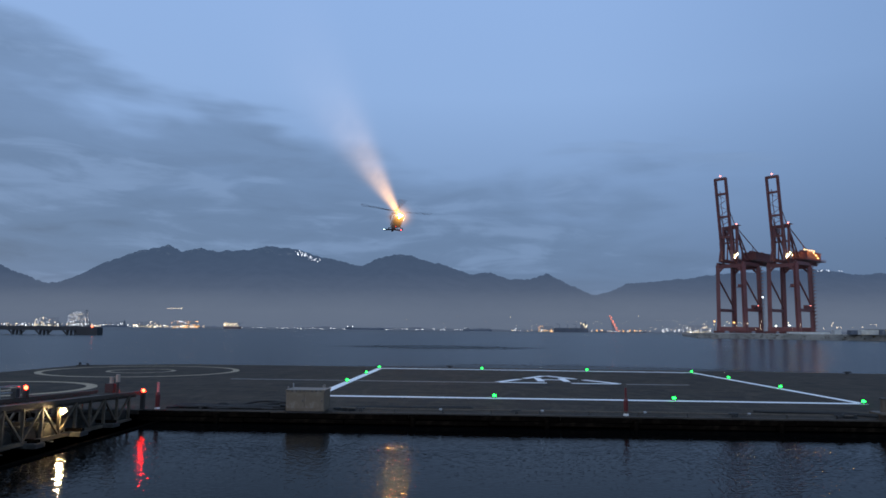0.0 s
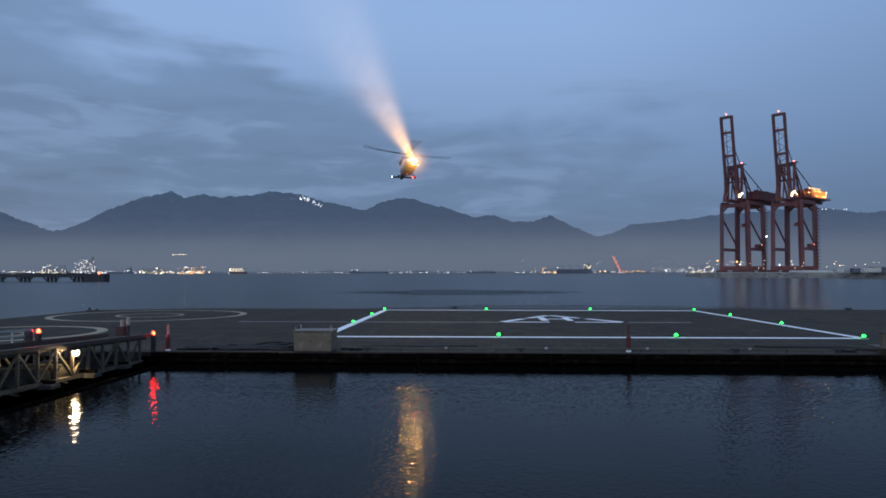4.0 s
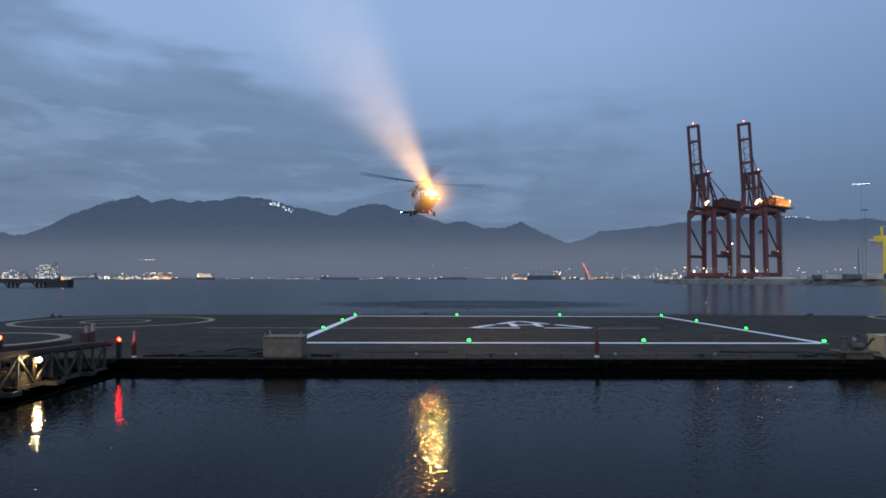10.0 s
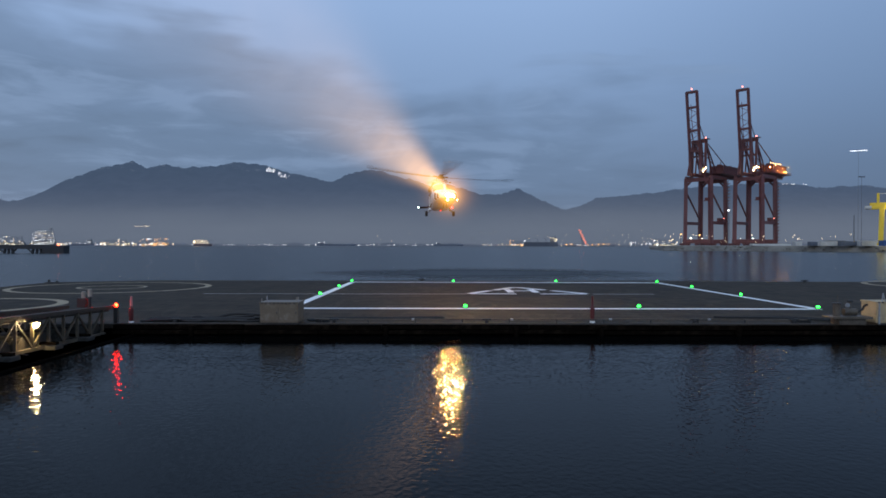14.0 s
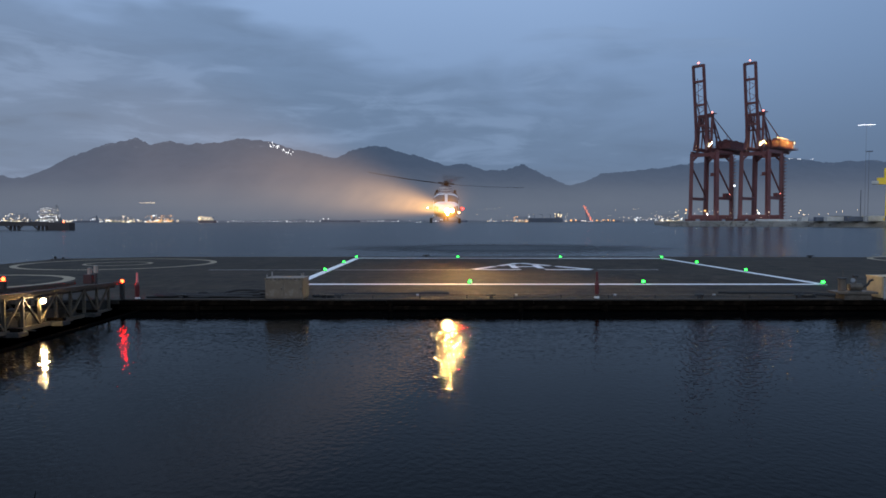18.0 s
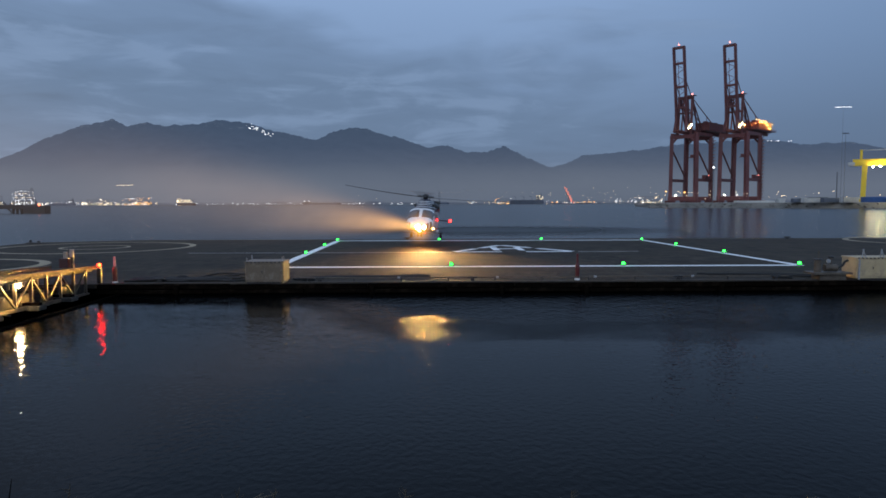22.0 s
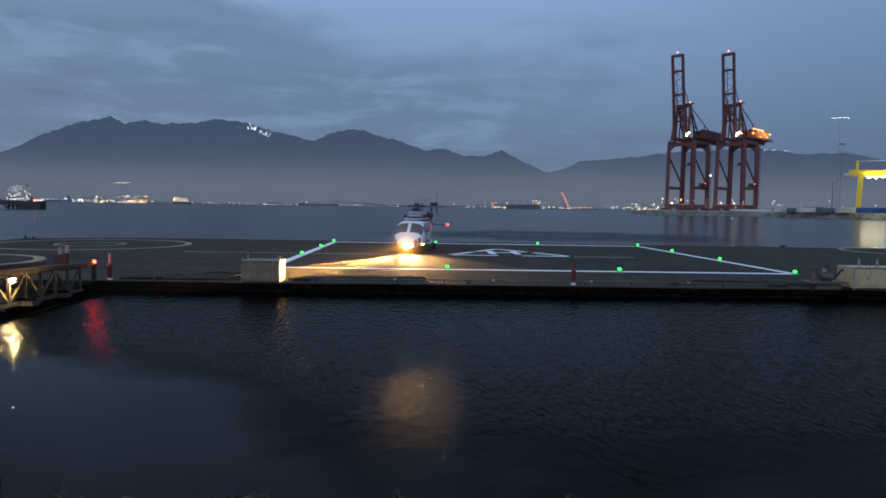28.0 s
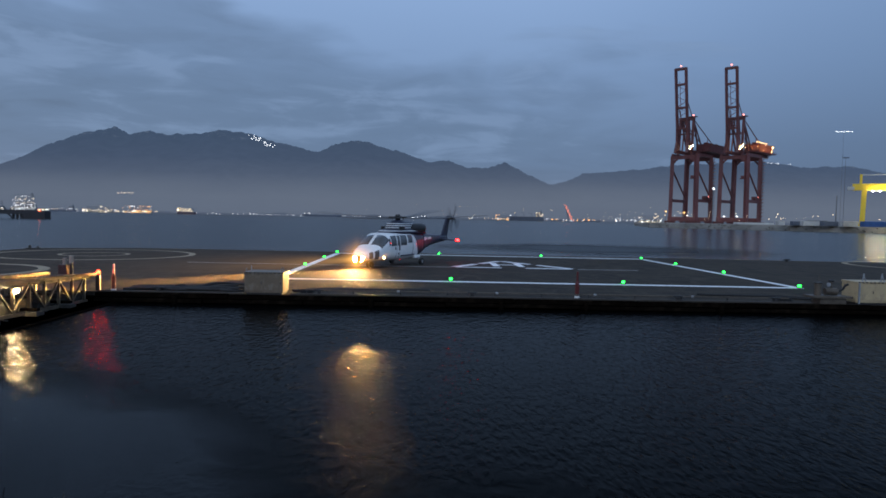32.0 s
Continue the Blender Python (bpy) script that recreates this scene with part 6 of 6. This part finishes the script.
search = part("searchlight", turned(((-0.10, 0.0004), (-0.10, 0.05), (-0.08, 0.16), (0.42, 0.20), (0.45, 0.20), (0.45, 0.185), (0.42, 0.18), (0.42, 0.056), (-0.02, 0.046), (-0.02, 0.0004))), DARK, heli)
part("lamp", rod(B(), (-0.015, 0, 0), (0.0, 0, 0), 0.034, 20), SEARCH_LAMP, search, "white-hot lamp filament disc")
part("lens", turned(((0.425, 0.058), (0.45, 0.058), (0.47, 0.12), (0.45, 0.178), (0.425, 0.178), (0.425, 0.058))), SEARCH_LENS, search, "glowing amber lens")


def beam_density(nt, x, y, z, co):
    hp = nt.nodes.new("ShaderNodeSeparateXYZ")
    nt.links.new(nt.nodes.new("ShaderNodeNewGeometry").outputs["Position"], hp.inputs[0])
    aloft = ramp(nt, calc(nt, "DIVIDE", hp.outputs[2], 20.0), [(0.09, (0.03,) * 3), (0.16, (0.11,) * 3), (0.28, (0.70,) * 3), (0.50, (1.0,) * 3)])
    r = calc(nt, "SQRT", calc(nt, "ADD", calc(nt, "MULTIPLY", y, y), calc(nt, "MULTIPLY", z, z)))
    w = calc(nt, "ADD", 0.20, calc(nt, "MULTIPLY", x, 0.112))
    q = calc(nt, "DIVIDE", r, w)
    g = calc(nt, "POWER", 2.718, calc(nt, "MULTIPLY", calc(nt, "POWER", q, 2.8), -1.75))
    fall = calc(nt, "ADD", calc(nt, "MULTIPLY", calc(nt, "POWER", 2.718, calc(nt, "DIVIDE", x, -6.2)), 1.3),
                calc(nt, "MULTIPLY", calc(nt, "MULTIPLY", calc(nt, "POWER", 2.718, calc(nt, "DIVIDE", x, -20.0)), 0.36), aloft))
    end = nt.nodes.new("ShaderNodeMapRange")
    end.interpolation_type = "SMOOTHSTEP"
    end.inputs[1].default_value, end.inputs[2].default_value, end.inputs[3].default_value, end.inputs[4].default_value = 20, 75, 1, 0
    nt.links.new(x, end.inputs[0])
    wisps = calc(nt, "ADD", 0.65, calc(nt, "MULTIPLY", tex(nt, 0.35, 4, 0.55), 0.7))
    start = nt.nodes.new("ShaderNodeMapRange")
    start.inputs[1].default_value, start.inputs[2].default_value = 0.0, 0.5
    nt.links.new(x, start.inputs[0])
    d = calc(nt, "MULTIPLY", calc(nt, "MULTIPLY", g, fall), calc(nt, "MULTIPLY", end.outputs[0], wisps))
    # the painted glow thins out towards the deck
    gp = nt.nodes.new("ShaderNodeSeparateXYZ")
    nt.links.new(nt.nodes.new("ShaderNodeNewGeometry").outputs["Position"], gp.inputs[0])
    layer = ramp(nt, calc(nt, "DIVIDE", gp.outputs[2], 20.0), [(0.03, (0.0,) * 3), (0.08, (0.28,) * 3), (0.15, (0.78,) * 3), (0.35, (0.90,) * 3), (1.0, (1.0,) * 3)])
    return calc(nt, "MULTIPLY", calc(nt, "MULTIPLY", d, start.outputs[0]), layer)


# Two crossed sheets emit the beam's glow; the lamp doesn't light them
BEAM = veil("painted_beam_glow", (1.0, 0.56, 0.20), 0.85, beam_density, True)
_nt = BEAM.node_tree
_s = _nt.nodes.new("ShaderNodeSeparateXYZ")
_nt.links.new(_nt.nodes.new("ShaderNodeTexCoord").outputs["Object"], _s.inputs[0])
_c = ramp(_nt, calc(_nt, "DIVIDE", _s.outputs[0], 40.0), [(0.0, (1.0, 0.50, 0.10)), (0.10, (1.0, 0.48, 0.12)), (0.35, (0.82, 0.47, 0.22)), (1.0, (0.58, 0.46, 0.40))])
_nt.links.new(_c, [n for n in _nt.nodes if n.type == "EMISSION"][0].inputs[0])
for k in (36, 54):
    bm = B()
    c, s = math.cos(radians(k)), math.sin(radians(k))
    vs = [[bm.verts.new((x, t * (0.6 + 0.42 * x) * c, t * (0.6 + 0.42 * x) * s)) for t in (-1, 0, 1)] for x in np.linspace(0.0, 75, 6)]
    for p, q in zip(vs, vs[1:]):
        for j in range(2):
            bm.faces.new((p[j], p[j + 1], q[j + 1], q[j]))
    part("light_beam", bm, BEAM, search, "amber beam painted as a glow on crossed sheets")


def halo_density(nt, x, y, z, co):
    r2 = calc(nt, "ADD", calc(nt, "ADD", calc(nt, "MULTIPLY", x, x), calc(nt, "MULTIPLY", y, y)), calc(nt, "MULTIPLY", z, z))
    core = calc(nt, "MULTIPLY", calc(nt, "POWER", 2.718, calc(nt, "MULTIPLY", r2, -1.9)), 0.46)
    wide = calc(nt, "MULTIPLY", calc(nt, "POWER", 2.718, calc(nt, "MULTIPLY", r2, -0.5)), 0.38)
    # wider painted glow higher up
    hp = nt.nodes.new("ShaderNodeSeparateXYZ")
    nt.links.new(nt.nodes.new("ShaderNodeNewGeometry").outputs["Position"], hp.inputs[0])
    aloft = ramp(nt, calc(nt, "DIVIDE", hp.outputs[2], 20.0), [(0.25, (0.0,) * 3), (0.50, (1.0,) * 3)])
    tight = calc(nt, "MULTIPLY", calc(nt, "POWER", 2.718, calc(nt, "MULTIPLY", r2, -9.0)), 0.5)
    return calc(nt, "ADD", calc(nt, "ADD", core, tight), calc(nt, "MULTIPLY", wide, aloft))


# Lamp glow painted as emission on three crossed see-through discs
HALO = veil("lamp_glow_halo", (1.0, 0.43, 0.07), 0.9, halo_density, True)
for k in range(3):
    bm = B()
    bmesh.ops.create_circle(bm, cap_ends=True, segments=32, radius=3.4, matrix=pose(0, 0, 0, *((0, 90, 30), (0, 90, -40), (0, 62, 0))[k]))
    halo = part("lamp_glow", bm, HALO, heli, "amber glow painted on discs round the nose searchlight")
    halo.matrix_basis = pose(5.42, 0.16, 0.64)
land = part("landing_lamp", turned(((-0.10, 0.0004), (-0.10, 0.05), (-0.02, 0.095), (0.02, 0.10), (0.02, 0.092), (-0.01, 0.084), (-0.01, 0.0004)), 20), DARK, heli)
part("lamp", rod(B(), (-0.008, 0, 0), (0.0, 0, 0), 0.08, 16), LANDING_LAMP, land, "amber downward landing lamp")
land.matrix_basis = pose(4.75, 0.1, 0.44, 0, 72, -3)
# Added lamp, no real fitting: aimed level to throw amber glints on the water
nose = part("glint_lamp", turned(((-0.05, 0.0004), (-0.05, 0.07), (0.0, 0.10), (0.20, 0.115), (0.20, 0.103), (-0.02, 0.09), (-0.02, 0.0004)), 20), DARK, heli)
part("lamp", rod(B(), (-0.015, 0, 0), (0.0, 0, 0), 0.085, 16), GLINT_LAMP, nose, "amber lamp disc added for glints on the water")
nose.matrix_basis = pose(5.16, 0.46, 0.70, 0, 2, 12)
side_lamp = part("side_lamp", ball(B(), 0.065, (3.45, 1.04, 0.66), (1, 0.8, 1), 2), SIDE_LAMP, heli, "small amber side lamp")


# ---- movement ----
FLIGHT = [  # seconds, x, y, height, heading, nose up, roll
    (0, -14.00, 127.96, 22.68, -78.2, 9.0, -0.4), (3, -11.30, 109.76, 19.68, -76.9, 8.7, -0.7), (6, -7.15, 92.46, 15.85, -77.0, 7.9, -0.4),
    (9, -3.32, 77.60, 12.20, -78.9, 8.1, 0.8), (11, -1.47, 69.20, 9.63, -81.2, 7.7, 0.9), (13, -0.36, 64.40, 7.66, -83.5, 6.8, 1.0),
    (14.5, -0.13, 62.40, 6.48, -85.2, 6.0, 0.0), (16.5, -0.16, 61.00, 5.00, -88.0, 3.4, -0.8), (17.5, -0.14, 60.50, 4.30, -88.8, 2.8, -0.8), (19, -0.28, 59.70, 3.21, -90.4, 3.4, -1.6),
    (21, -0.30, 58.60, 1.80, -94.2, 3.8, -1.8), (23, -0.44, 57.80, 0.92, -96.4, 3.4, -1.4), (24, -0.50, 57.4, 0.78, -96.8, 3.2, -0.8),
    (25, -0.53, 57.00, 0.70, -97.2, 2.6, -0.2), (26.2, -0.58, 56.1, 0.70, -97.6, 0.6, 0), (27.5, -0.65, 54.95, 0.70, -98.2, -0.8, 0.0),
    (29, -0.80, 53.20, 0.70, -100.4, -1.2, 0.0), (30.5, -1.24, 51.20, 0.70, -106.6, 0.0, 0.0), (31.5, -1.85, 50.50, 0.70, -113.6, 0.0, 0.0), (32, -2.24, 50.20, 0.70, -117.8, 0.0, 0.0)]
# seconds, degrees to starboard, degrees above level
AIM = [(0, 20, 15), (3, 20, 13.7), (6, 20, 13.6), (9, 20, 12.4), (11, 20, 12.6), (13, 20, 10), (14.5, 20, 8), (16.5, 20, 3.6), (17.5, 20, 2.8), (19, 20, 2.4), (21, 20, 3.6),
       (23, 20, 4.6), (24.5, 19, 4.4), (25.0, 13, 0.6), (25.3, 10, -2.0), (25.6, 9, -3.2), (27.5, 10, -3.0), (29, 11, -2.9), (30.5, 11.5, -2.8), (32, 11.5, -2.8)]


def motions():
    walk(heli, [(t, pose(x, y, z, roll, -up, head)) for t, x, y, z, head, up, roll in FLIGHT])
    nose_up = lambda t: float(np.interp(t, [r[0] for r in FLIGHT], [r[5] for r in FLIGHT]))
    walk(search, [(t, pose(5.12, 0.22, 0.67, 0, -(el - nose_up(t)), -az)) for t, az, el in AIM])
    walk(wash_far, [(t, pose(x + 3, y + 34, WZ + 0.004)) for t, x, y, *rest in FLIGHT if t <= 14.5] + [(17.5, pose(4, 100, WZ + 0.004)), (32, pose(20, 96, WZ + 0.004))])
    walk(wash_near, [(t, pose(x, y, WZ + 0.006)) for t, x, y in ((0, 3, 60), (15, 3, 58), (17, 3, 56), (19, 3, 52), (21, 3, 47.2), (23, 3, 40.2), (25, 3, 35.2), (28, 3, 33.2), (32, 3, 31.6))])
    steps = range(0, 32 * FPS + 1)
    walk(rotor, [(k / FPS, pose(0, 0, 3.32, float(np.interp(k / FPS, [0, 24, 26.5], [-4.5, -4.5, -0.5])), 3, 0) @ pose(0, 0, 0, 0, 0, 4 + 30 * (k % 12))) for k in steps])
    walk(tail_rotor, [(k / FPS, pose(-8.05, 0.42, 3.40, 0, 85 * (k % 72), 0)) for k in steps])


motions()
